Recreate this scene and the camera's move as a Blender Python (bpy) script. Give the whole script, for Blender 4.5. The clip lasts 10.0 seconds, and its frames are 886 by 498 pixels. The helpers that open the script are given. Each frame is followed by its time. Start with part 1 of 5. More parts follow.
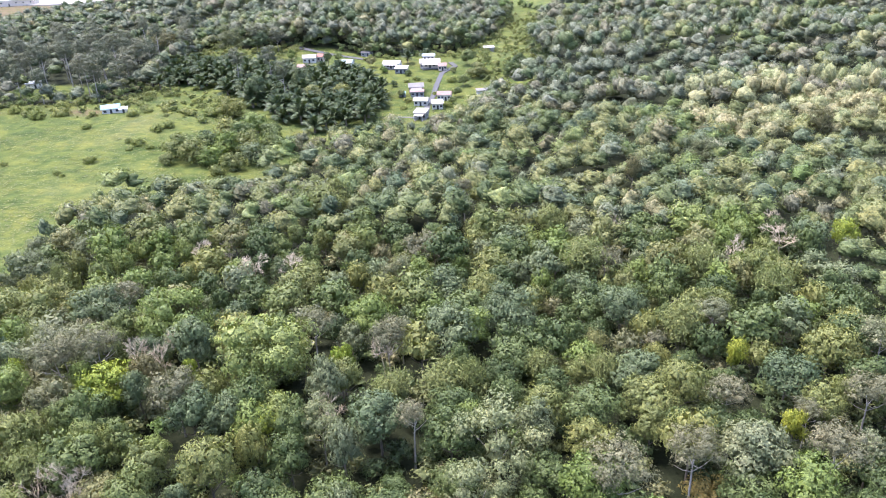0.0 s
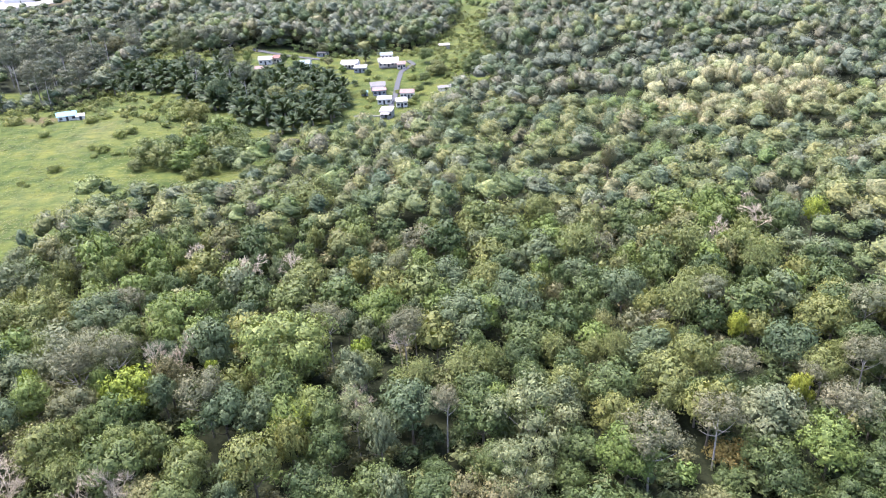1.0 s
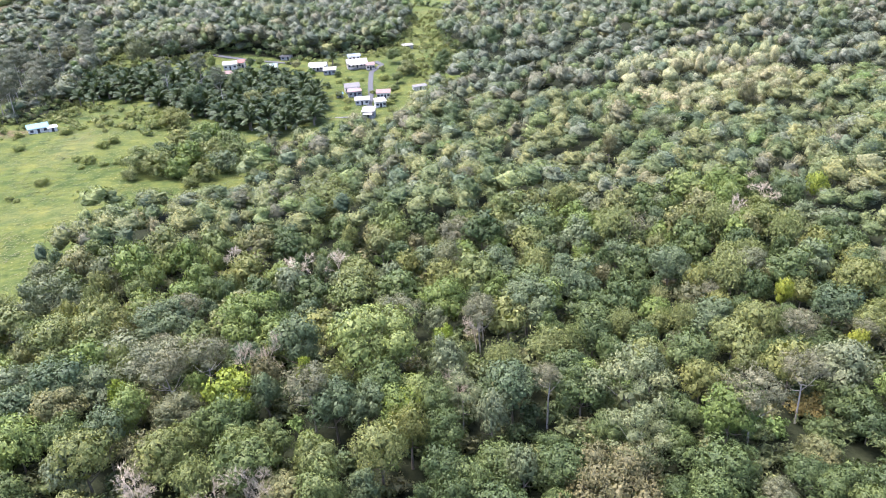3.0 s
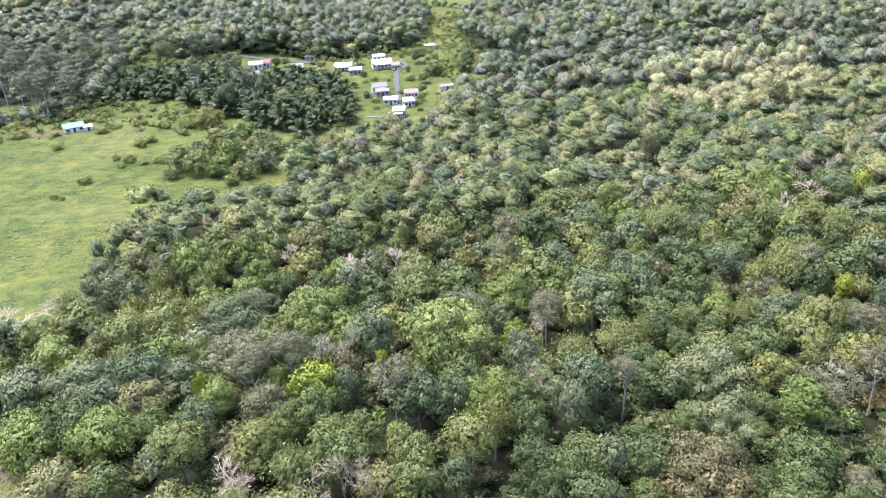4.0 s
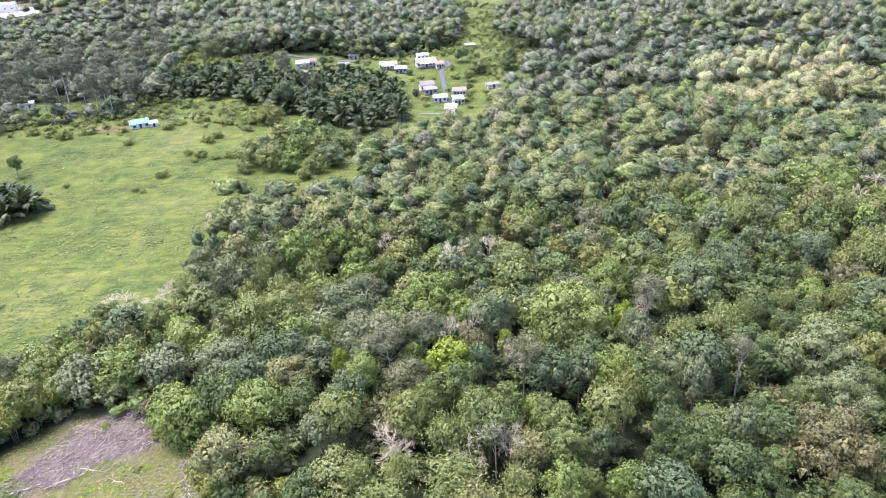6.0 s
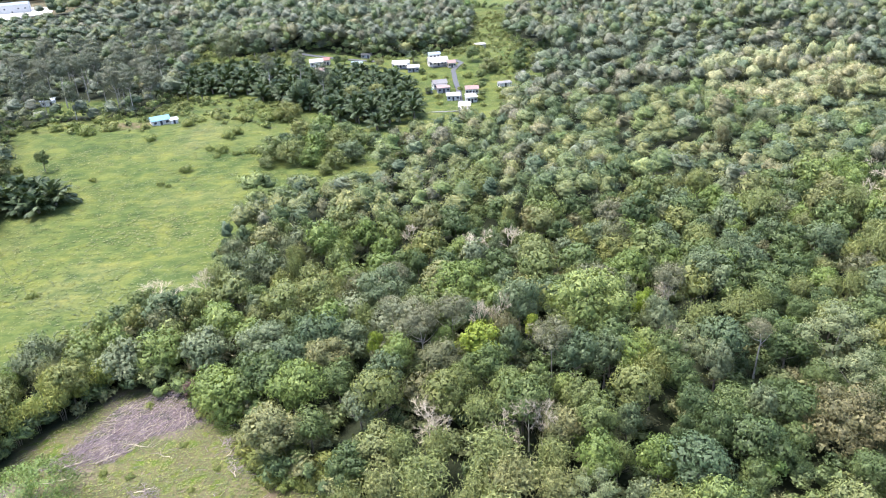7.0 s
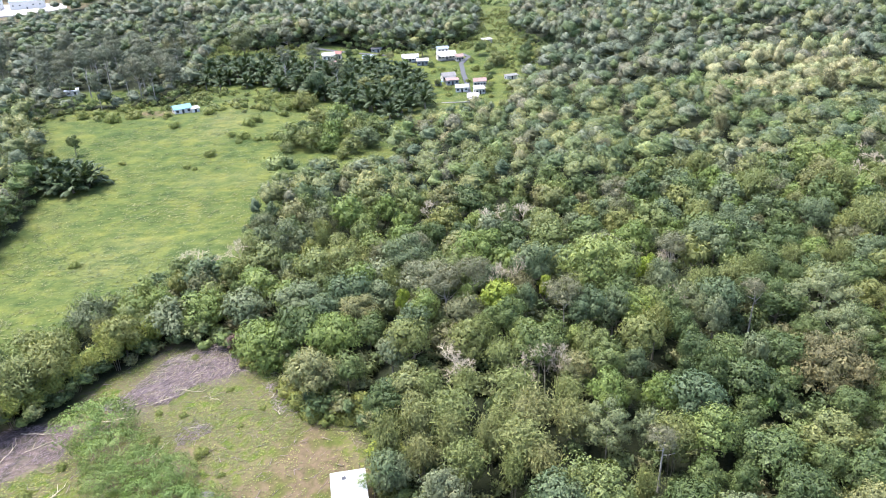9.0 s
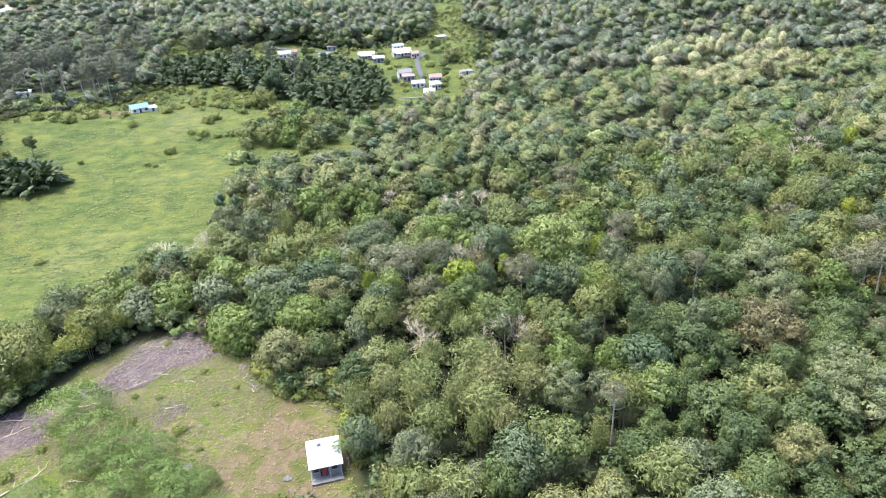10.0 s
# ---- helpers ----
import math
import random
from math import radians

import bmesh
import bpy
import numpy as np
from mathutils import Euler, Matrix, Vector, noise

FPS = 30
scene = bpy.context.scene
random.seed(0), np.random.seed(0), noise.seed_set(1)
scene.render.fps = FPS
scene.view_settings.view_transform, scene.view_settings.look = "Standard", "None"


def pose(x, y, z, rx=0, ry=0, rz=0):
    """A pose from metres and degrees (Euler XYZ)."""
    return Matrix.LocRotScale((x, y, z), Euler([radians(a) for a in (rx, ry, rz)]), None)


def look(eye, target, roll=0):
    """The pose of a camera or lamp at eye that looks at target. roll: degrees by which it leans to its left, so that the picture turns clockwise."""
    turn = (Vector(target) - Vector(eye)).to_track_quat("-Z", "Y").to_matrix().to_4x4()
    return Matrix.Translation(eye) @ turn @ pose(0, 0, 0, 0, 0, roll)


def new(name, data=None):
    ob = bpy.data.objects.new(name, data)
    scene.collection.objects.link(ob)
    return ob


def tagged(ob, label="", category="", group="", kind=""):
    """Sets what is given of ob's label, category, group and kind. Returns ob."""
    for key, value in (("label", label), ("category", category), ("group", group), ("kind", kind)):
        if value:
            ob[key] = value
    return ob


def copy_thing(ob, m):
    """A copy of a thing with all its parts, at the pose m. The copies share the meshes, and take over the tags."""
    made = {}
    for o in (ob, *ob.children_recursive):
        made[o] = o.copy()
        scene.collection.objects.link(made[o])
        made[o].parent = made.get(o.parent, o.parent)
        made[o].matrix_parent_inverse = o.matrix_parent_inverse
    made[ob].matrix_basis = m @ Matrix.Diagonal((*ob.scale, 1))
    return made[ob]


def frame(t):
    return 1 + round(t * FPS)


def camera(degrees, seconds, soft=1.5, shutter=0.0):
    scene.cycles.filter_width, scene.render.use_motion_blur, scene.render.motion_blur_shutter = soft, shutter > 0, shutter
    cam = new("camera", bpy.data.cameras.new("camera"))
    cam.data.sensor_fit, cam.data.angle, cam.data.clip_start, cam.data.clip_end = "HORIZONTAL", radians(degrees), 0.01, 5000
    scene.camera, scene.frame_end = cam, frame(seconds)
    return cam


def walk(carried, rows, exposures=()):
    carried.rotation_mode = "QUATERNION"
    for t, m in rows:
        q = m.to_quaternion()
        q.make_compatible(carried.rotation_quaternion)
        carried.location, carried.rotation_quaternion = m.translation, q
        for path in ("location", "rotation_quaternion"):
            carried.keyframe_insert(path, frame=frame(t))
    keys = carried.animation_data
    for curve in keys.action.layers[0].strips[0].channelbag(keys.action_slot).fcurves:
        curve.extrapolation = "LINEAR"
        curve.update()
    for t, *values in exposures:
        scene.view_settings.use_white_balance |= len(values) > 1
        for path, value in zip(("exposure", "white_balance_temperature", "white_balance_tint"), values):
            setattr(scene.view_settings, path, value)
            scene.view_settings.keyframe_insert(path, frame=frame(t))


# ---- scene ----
cam = camera(64.2, 10.0, soft=1.0)
METRES, EYE, TILT, LEAN, TURN = 111.5, 70.0, 0.0, 0.0, 3.5
ROWS = [
    (0.0, 0.0, 0.0, 0.0, -1.04, -24.95, 2.23),
    (0.5, -0.0592, -0.0135, 0.0009, -3.54, -25.06, 2.4),
    (1.0, -0.1198, -0.0229, 0.0017, -6.33, -25.19, 2.58),
    (1.5, -0.1812, -0.0286, 0.0026, -8.9, -25.27, 2.73),
    (2.0, -0.2432, -0.0307, 0.0038, -11.43, -25.36, 2.89),
    (3.5, -0.4313, -0.0184, 0.0081, -12.96, -25.3, 3.02),
    (4.0, -0.4913, -0.0152, 0.0115, -12.88, -25.26, 3.03),
    (4.5, -0.55, -0.0148, 0.0154, -12.78, -25.24, 3.04),
    (5.0, -0.6062, -0.0178, 0.0192, -12.73, -25.22, 3.03),
    (5.5, -0.6579, -0.0265, 0.0226, -12.66, -25.21, 3.04),
    (7.0, -0.7627, -0.0844, 0.0283, -12.42, -25.09, 2.96),
    (7.5, -0.7847, -0.1109, 0.0268, -12.38, -25.06, 2.92),
    (8.0, -0.8029, -0.1401, 0.0242, -12.37, -25.04, 2.89),
    (8.5, -0.8184, -0.1716, 0.0217, -12.37, -25.05, 2.84),
    (9.0, -0.8319, -0.2051, 0.0197, -12.36, -25.05, 2.8),
    (9.5, -0.8428, -0.241, 0.0184, -13.3, -25.1, 2.82),
    (10.0, -0.8545, -0.2781, 0.017, -15.99, -25.24, 2.88),
]
walk(cam, [(t, pose(0, 0, EYE, TILT, LEAN, TURN) @ pose(METRES * x, METRES * y, METRES * z, 90 + pitch, roll, yaw)) for t, x, y, z, yaw, pitch, roll in ROWS],
     exposures=[(0.0, 2.34, 5880, 20), (5.6, 2.32, 5880, 20), (7.0, 2.27, 5880, 12), (10.0, 2.24, 5880, 12)])


# ---- light: bright overcast sky, soft high sun from ahead on the left ----
SUN_ELEV, SUN_AZ = 70.0, 60.0          # degrees; azimuth from +y towards -x
world = bpy.data.worlds.new("sky")
scene.world = world
world.use_nodes = True
wn = world.node_tree
sky = wn.nodes.new("ShaderNodeTexSky")
sky.sky_type, sky.sun_disc = "NISHITA", False
sky.sun_elevation, sky.sun_rotation = radians(SUN_ELEV), radians(-SUN_AZ)
sky.air_density, sky.dust_density, sky.ozone_density = 1.0, 3.0, 1.0
wn.links.new(sky.outputs[0], wn.nodes["Background"].inputs[0])
wn.nodes["Background"].inputs[1].default_value = 0.15
sun_data = bpy.data.lights.new("sun", "SUN")
sun_data.energy, sun_data.angle, sun_data.color = 2.4, radians(32), (1.0, 0.96, 0.88)
sun = new("sun", sun_data)
ca, sa, ce, se = math.cos(radians(SUN_AZ)), math.sin(radians(SUN_AZ)), math.cos(radians(SUN_ELEV)), math.sin(radians(SUN_ELEV))
sun.matrix_world = look((-sa * ce * 300, ca * ce * 300, se * 300), (0, 0, 0))


# ---- materials ----
def nodes_of(name):
    m = bpy.data.materials.new(name)
    m.use_nodes = True
    m.node_tree.nodes.clear()
    return m, m.node_tree


def node(tree, kind, **inputs):
    n = tree.nodes.new(kind)
    for k, v in inputs.items():
        n.inputs[k.replace("_", " ")].default_value = v
    return n


def ramp(tree, source, stops):
    r = tree.nodes.new("ShaderNodeValToRGB")
    while len(r.color_ramp.elements) < len(stops):
        r.color_ramp.elements.new(0.5)
    for e, (p, c) in zip(r.color_ramp.elements, stops):
        e.position, e.color = p, (*c, 1)
    tree.links.new(source, r.inputs[0])
    return r.outputs[0]


def mixed(tree, fac, a, b, mode="MIX"):
    n = tree.nodes.new("ShaderNodeMix")
    n.data_type, n.blend_type = "RGBA", mode
    for slot, v in ((0, fac), (6, a), (7, b)):
        if isinstance(v, bpy.types.NodeSocket):
            tree.links.new(v, n.inputs[slot])
        else:
            n.inputs[slot].default_value = v if slot == 0 else (*v, 1)
    return n.outputs[2]


def noise_of(tree, scale, detail=3.0, rough=0.6, stretch=None):
    out = tree.nodes.new("ShaderNodeTexCoord").outputs["Object"]
    n = node(tree, "ShaderNodeTexNoise", Scale=scale, Detail=detail, Roughness=rough)
    if stretch:
        m = tree.nodes.new("ShaderNodeMapping")
        m.inputs["Scale"].default_value, m.inputs["Rotation"].default_value = stretch, (0, 0, 0.5)
        tree.links.new(out, m.inputs["Vector"])
        out = m.outputs[0]
    tree.links.new(out, n.inputs["Vector"])
    return n.outputs[0]


def surface(tree, colour, rough=0.8, bump=None, strength=0.3, distance=0.05, metal=0.0, spec=0.3):
    p = node(tree, "ShaderNodeBsdfPrincipled", Roughness=rough, Metallic=metal)
    p.inputs["Specular IOR Level"].default_value = spec
    if isinstance(colour, bpy.types.NodeSocket):
        tree.links.new(colour, p.inputs["Base Color"])
    else:
        p.inputs["Base Color"].default_value = (*colour, 1)
    if bump is not None:
        b = node(tree, "ShaderNodeBump", Strength=strength, Distance=distance)
        tree.links.new(bump, b.inputs["Height"])
        tree.links.new(b.outputs[0], p.inputs["Normal"])
    o = tree.nodes.new("ShaderNodeOutputMaterial")
    tree.links.new(p.outputs[0], o.inputs[0])
    return p


def leaf_material(name, stops, joined=False, glow_through=0.16):
    """Foliage: one tone a tree (its own random number, or the joined mesh's 'tone'), varied leaf by leaf."""
    m, t = nodes_of(name)
    grain = 1.5 if joined else 24.0
    if joined:
        a = t.nodes.new("ShaderNodeAttribute")
        a.attribute_name = "tone"
        tone = a.outputs["Fac"]
    else:
        tone = t.nodes.new("ShaderNodeObjectInfo").outputs["Random"]
    # joined foliage gets extra blue, a haze tint meant for the far woods
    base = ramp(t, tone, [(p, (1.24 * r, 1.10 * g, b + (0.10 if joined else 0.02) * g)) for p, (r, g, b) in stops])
    isl = t.nodes.new("ShaderNodeNewGeometry").outputs["Random Per Island"]
    fleck = ramp(t, isl, [(0.0, (0.82, 0.84, 0.82)), (1.0, (1.24, 1.2, 1.18))] if joined else [(0.0, (0.66, 0.7, 0.68)), (0.5, (1.0, 1.0, 1.0)), (0.88, (1.18, 1.16, 1.14)), (1.0, (1.42, 1.36, 1.34))])
    col = mixed(t, 1.0, base, fleck, "MULTIPLY")
    patch = ramp(t, noise_of(t, 0.35 if joined else 1.2, 2.0), [(0.3, (0.8, 0.86, 0.82)), (0.7, (1.18, 1.12, 1.05))])
    col = mixed(t, 1.0, col, patch, "MULTIPLY")
    fine = noise_of(t, grain, 2.5, 0.65)
    col = mixed(t, 1.0, col, ramp(t, fine, [(0.34, (0.52, 0.56, 0.54)), (0.5, (0.95, 0.96, 0.96)), (0.66, (1.42, 1.36, 1.32))]), "MULTIPLY")
    p = node(t, "ShaderNodeBsdfPrincipled", Roughness=0.58)
    p.inputs["Specular IOR Level"].default_value = 0.22
    t.links.new(col, p.inputs["Base Color"])
    bump = node(t, "ShaderNodeBump", Strength=0.8, Distance=0.45 if joined else 0.02)
    t.links.new(fine, bump.inputs["Height"])
    t.links.new(bump.outputs[0], p.inputs["Normal"])
    tr = t.nodes.new("ShaderNodeBsdfTranslucent")
    t.links.new(mixed(t, 1.0, col, (1.15, 1.2, 0.6), "MULTIPLY"), tr.inputs[0])
    mx = t.nodes.new("ShaderNodeMixShader")
    mx.inputs[0].default_value = glow_through
    t.links.new(p.outputs[0], mx.inputs[1])
    t.links.new(tr.outputs[0], mx.inputs[2])
    o = t.nodes.new("ShaderNodeOutputMaterial")
    t.links.new(mx.outputs[0], o.inputs[0])
    return m


# tones of each kind of foliage, from one tree to the next
TONES = {
    "broad": [(0.0, (0.040, 0.064, 0.022)), (0.3, (0.060, 0.090, 0.028)), (0.6, (0.084, 0.112, 0.036)), (0.8, (0.108, 0.124, 0.048)), (0.9, (0.124, 0.128, 0.062)), (1.0, (0.080, 0.134, 0.026))],
    "deep": [(0.0, (0.036, 0.058, 0.020)), (0.6, (0.052, 0.080, 0.027)), (1.0, (0.070, 0.100, 0.034))],
    "dry": [(0.0, (0.070, 0.046, 0.046)), (1.0, (0.080, 0.054, 0.052))],
    "blue": [(0.0, (0.046, 0.074, 0.036)), (0.5, (0.074, 0.104, 0.052)), (1.0, (0.108, 0.130, 0.076))],
    "drape": [(0.0, (0.074, 0.112, 0.026)), (0.5, (0.094, 0.136, 0.034)), (1.0, (0.112, 0.148, 0.044))],
    "olive": [(0.0, (0.088, 0.112, 0.034)), (0.5, (0.104, 0.126, 0.042)), (1.0, (0.118, 0.134, 0.040))],
    "glow": [(0.0, (0.118, 0.172, 0.020)), (1.0, (0.158, 0.188, 0.022))],
    "gold": [(0.0, (0.165, 0.142, 0.045)), (1.0, (0.185, 0.158, 0.05))],
    "plume": [(0.0, (0.096, 0.122, 0.058)), (1.0, (0.112, 0.134, 0.068))],
    "pale": [(0.0, (0.086, 0.096, 0.058)), (0.5, (0.098, 0.104, 0.066)), (1.0, (0.104, 0.122, 0.074))],
    "brown": [(0.0, (0.074, 0.086, 0.042)), (0.7, (0.080, 0.086, 0.042)), (1.0, (0.086, 0.085, 0.040))],
    "white": [(0.0, (0.086, 0.114, 0.060)), (1.0, (0.104, 0.130, 0.076))],
    "wisp": [(0.0, (0.062, 0.084, 0.042)), (1.0, (0.088, 0.106, 0.056))],
    "bamboo": [(0.0, (0.088, 0.114, 0.036)), (0.5, (0.106, 0.130, 0.044)), (1.0, (0.122, 0.132, 0.054))],
    "cane": [(0.0, (0.118, 0.150, 0.028)), (1.0, (0.146, 0.170, 0.042))],
    "acacia": [(0.0, (0.084, 0.138, 0.036)), (1.0, (0.102, 0.152, 0.044))],
    "palm": [(0.0, (0.030, 0.050, 0.022)), (0.5, (0.042, 0.066, 0.030)), (1.0, (0.060, 0.084, 0.042))],
    "tallgrey": [(0.0, (0.064, 0.082, 0.058)), (1.0, (0.098, 0.110, 0.082))],
    "shrub": [(0.0, (0.092, 0.124, 0.028)), (0.6, (0.112, 0.140, 0.034)), (1.0, (0.124, 0.146, 0.042))],
    # sunlight through a cloud gap, put into the leaf colour
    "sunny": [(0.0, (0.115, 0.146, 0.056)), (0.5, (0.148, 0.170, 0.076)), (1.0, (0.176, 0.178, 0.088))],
    # distance haze put into the leaf colour of far and hill trees
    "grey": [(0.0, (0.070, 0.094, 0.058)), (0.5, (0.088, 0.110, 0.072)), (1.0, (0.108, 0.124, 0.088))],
    "sward": [(0.0, (0.058, 0.078, 0.020)), (0.5, (0.072, 0.088, 0.024)), (1.0, (0.086, 0.096, 0.030))],
    "fern": [(0.0, (0.098, 0.120, 0.026)), (1.0, (0.128, 0.146, 0.036))],
}
LEAF = {k: leaf_material("foliage_" + k, v) for k, v in TONES.items()}
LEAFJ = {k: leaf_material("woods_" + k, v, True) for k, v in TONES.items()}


def bark_material(name, a, b):
    m, t = nodes_of(name)
    n = noise_of(t, 3.0, 4.0)
    surface(t, ramp(t, n, [(0.3, a), (0.7, b)]), 0.9, noise_of(t, 14.0), 0.5, 0.03, spec=0.1)
    return m


BARK = bark_material("bark", (0.10, 0.08, 0.06), (0.22, 0.19, 0.15))
PALE_BARK = bark_material("pale_bark", (0.20, 0.18, 0.155), (0.34, 0.31, 0.27))
DEAD_WOOD = bark_material("dead_wood", (0.30, 0.25, 0.175), (0.45, 0.385, 0.285))
BRUSH_WOOD = bark_material("brush_wood", (0.15, 0.11, 0.115), (0.27, 0.215, 0.22))


def ground_material():
    m, t = nodes_of("ground")
    def mask(name):
        a = t.nodes.new("ShaderNodeAttribute")
        a.attribute_name = name
        return a.outputs["Fac"]
    fine, mid, wide = noise_of(t, 1.4, 5.0, 0.7), noise_of(t, 0.16, 4.0), noise_of(t, 0.03, 3.0)
    swept = noise_of(t, 0.33, 4.0, 0.65, stretch=(0.55, 1.6, 1.0))
    # leaf litter, its colour taken near black for the shade under the crowns
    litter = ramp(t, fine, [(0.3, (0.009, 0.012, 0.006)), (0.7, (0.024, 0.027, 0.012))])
    grass = ramp(t, wide, [(0.35, (0.058, 0.073, 0.018)), (0.55, (0.074, 0.085, 0.022)), (0.75, (0.092, 0.094, 0.033))])
    grass = mixed(t, 1.0, grass, ramp(t, mid, [(0.34, (0.62, 0.74, 0.75)), (0.5, (0.98, 1.0, 1.0)), (0.66, (1.26, 1.16, 1.05))]), "MULTIPLY")
    grass = mixed(t, 1.0, grass, ramp(t, fine, [(0.3, (0.7, 0.74, 0.7)), (0.7, (1.25, 1.2, 1.2))]), "MULTIPLY")
    grass = mixed(t, 1.0, grass, ramp(t, swept, [(0.36, (0.66, 0.74, 0.7)), (0.5, (0.94, 0.96, 0.94)), (0.64, (1.14, 1.1, 1.04))]), "MULTIPLY")
    soil = ramp(t, mid, [(0.36, (0.050, 0.056, 0.014)), (0.45, (0.070, 0.060, 0.024)), (0.53, (0.104, 0.074, 0.046)), (0.58, (0.082, 0.060, 0.034)), (0.68, (0.056, 0.060, 0.016))])
    soil = mixed(t, 1.0, soil, ramp(t, fine, [(0.3, (0.75, 0.75, 0.75)), (0.7, (1.2, 1.2, 1.2))]), "MULTIPLY")
    ash = ramp(t, fine, [(0.3, (0.046, 0.034, 0.035)), (0.7, (0.122, 0.092, 0.092))])
    weedy = noise_of(t, 0.3, 5.0, 0.68)
    straw = ramp(t, weedy, [(0.34, (0.054, 0.086, 0.007)), (0.44, (0.078, 0.088, 0.018)), (0.50, (0.104, 0.089, 0.042)), (0.56, (0.088, 0.072, 0.042)), (0.62, (0.080, 0.090, 0.014)), (0.7, (0.052, 0.084, 0.007))])
    straw = mixed(t, 1.0, straw, ramp(t, fine, [(0.3, (0.75, 0.78, 0.75)), (0.7, (1.2, 1.18, 1.15))]), "MULTIPLY")
    ash = mixed(t, 1.0, ash, ramp(t, weedy, [(0.36, (0.5, 0.5, 0.52)), (0.5, (1.0, 0.98, 0.96)), (0.64, (1.35, 1.3, 1.2))]), "MULTIPLY")
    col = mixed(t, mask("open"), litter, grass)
    col = mixed(t, mask("clearing"), col, straw)
    col = mixed(t, mask("soil"), col, soil)
    col = mixed(t, mask("ash"), col, ash)
    surface(t, col, 0.95, fine, 0.7, 0.25, spec=0.1)
    return m


def painted(name, colour, rough=0.6, dirt=0.25, metal=0.0, scale=1.2):
    m, t = nodes_of(name)
    n = noise_of(t, scale, 5.0, 0.7)
    col = ramp(t, n, [(0.25, tuple(c * (1 - dirt) for c in colour)), (0.65, colour)])
    surface(t, col, rough, noise_of(t, 9.0), 0.15, 0.02, metal, 0.12)
    return m


ROOF_WHITE = painted("white_roof_sheet", (0.44, 0.44, 0.43), 0.55, 0.22)
ROOF_TIN = painted("dull_roof_sheet", (0.32, 0.30, 0.275), 0.7, 0.4, scale=0.5)
ROOF_GREY = painted("weathered_roof_sheet", (0.16, 0.15, 0.145), 0.6, 0.35)
ROOF_PINK = painted("rusty_roof_sheet", (0.23, 0.155, 0.135), 0.6, 0.4)
ROOF_BLUE = painted("blue_roof_sheet", (0.12, 0.23, 0.29), 0.45, 0.2)
ROOF_CYAN = painted("light_blue_roof_sheet", (0.19, 0.225, 0.24), 0.45, 0.2)
ROOF_RED = painted("red_roof_sheet", (0.22, 0.10, 0.08), 0.6, 0.3)
WALL_WHITE = painted("whitewashed_wall", (0.58, 0.55, 0.50), 0.85, 0.2)
HUT_WALL = painted("hut_whitewash", (0.52, 0.52, 0.51), 0.85, 0.2)
WALL_GREY = painted("grey_board_wall", (0.27, 0.27, 0.27), 0.85, 0.3)
WALL_CREAM = painted("cream_wall", (0.58, 0.50, 0.42), 0.85, 0.25)
DARK_TRIM = painted("dark_opening", (0.045, 0.045, 0.05), 0.35, 0.3)
RED_DOOR = painted("red_brown_door", (0.27, 0.075, 0.085), 0.6, 0.3)
ASH_GREY = painted("ash", (0.105, 0.095, 0.095), 0.95, 0.4, scale=3.0)
CONCRETE = painted("concrete", (0.16, 0.155, 0.15), 0.9, 0.3)
TARMAC = painted("worn_tarmac", (0.075, 0.075, 0.078), 0.9, 0.35)
GREEN_PAINT = painted("pale_green_wall", (0.48, 0.60, 0.52), 0.8, 0.25)


# ---- the lie of the land ----
def ss(a, b, v):
    u = np.clip((v - a) / (b - a), 0, 1)
    return u * u * (3 - 2 * u)


def land(x, y):
    x, y = np.asarray(x, float), np.asarray(y, float)
    west = ss(-40, -150, x)
    h = -11.0 + 9.5 * ss(165, 300, y) * west + 9 * ss(170, 320, y) * ss(-150, -330, x)
    h = h + 9 * ss(320, 420, y) * (1 - west * ss(165, 300, y) * 0.6) + 8 * ss(430, 640, y)
    h = h + 5 * np.exp(-((x + 72) / 35) ** 2 - ((y - 95) / 32) ** 2)
    h = h + 9 * np.exp(-((x + 95) / 65) ** 2 - ((y - 478) / 32) ** 2)
    h = h + 30 * ss(900, 2500, y) * (0.6 + 0.4 * np.sin(x / 420.0))
    return h


def inside(poly, x, y):
    x, y = np.asarray(x, float), np.asarray(y, float)
    r = np.zeros(x.shape, bool)
    for (x0, y0), (x1, y1) in zip(poly, poly[1:] + poly[:1]):
        with np.errstate(divide="ignore", invalid="ignore"):
            r ^= ((y0 > y) != (y1 > y)) & (x < (x1 - x0) * (y - y0) / (y1 - y0) + x0)
    return r


def border(poly, x, y):
    """Signed distance to the outline, positive inside."""
    x, y = np.asarray(x, float), np.asarray(y, float)
    d = np.full(x.shape, 1e9)
    for (x0, y0), (x1, y1) in zip(poly, poly[1:] + poly[:1]):
        ux, uy = x1 - x0, y1 - y0
        k = np.clip(((x - x0) * ux + (y - y0) * uy) / (ux * ux + uy * uy), 0, 1)
        d = np.minimum(d, np.hypot(x - x0 - k * ux, y - y0 - k * uy))
    return np.where(inside(poly, x, y), d, -d)


MEADOW = [(-180, 106), (-162, 116), (-152, 132), (-146, 144), (-132, 145), (-121, 151), (-119, 158), (-123, 168), (-123, 176), (-117, 186), (-115, 196),
          (-117, 208), (-104, 214), (-90, 212), (-77, 220), (-74, 228), (-70, 245), (-62, 262), (-45, 272), (-28, 274), (-12, 290), (-2, 325), (10, 345),
          (28, 362), (34, 400), (30, 430), (36, 500), (58, 560), (30, 600), (18, 520), (0, 450), (-20, 430), (-62, 421), (-90, 440), (-150, 440)]
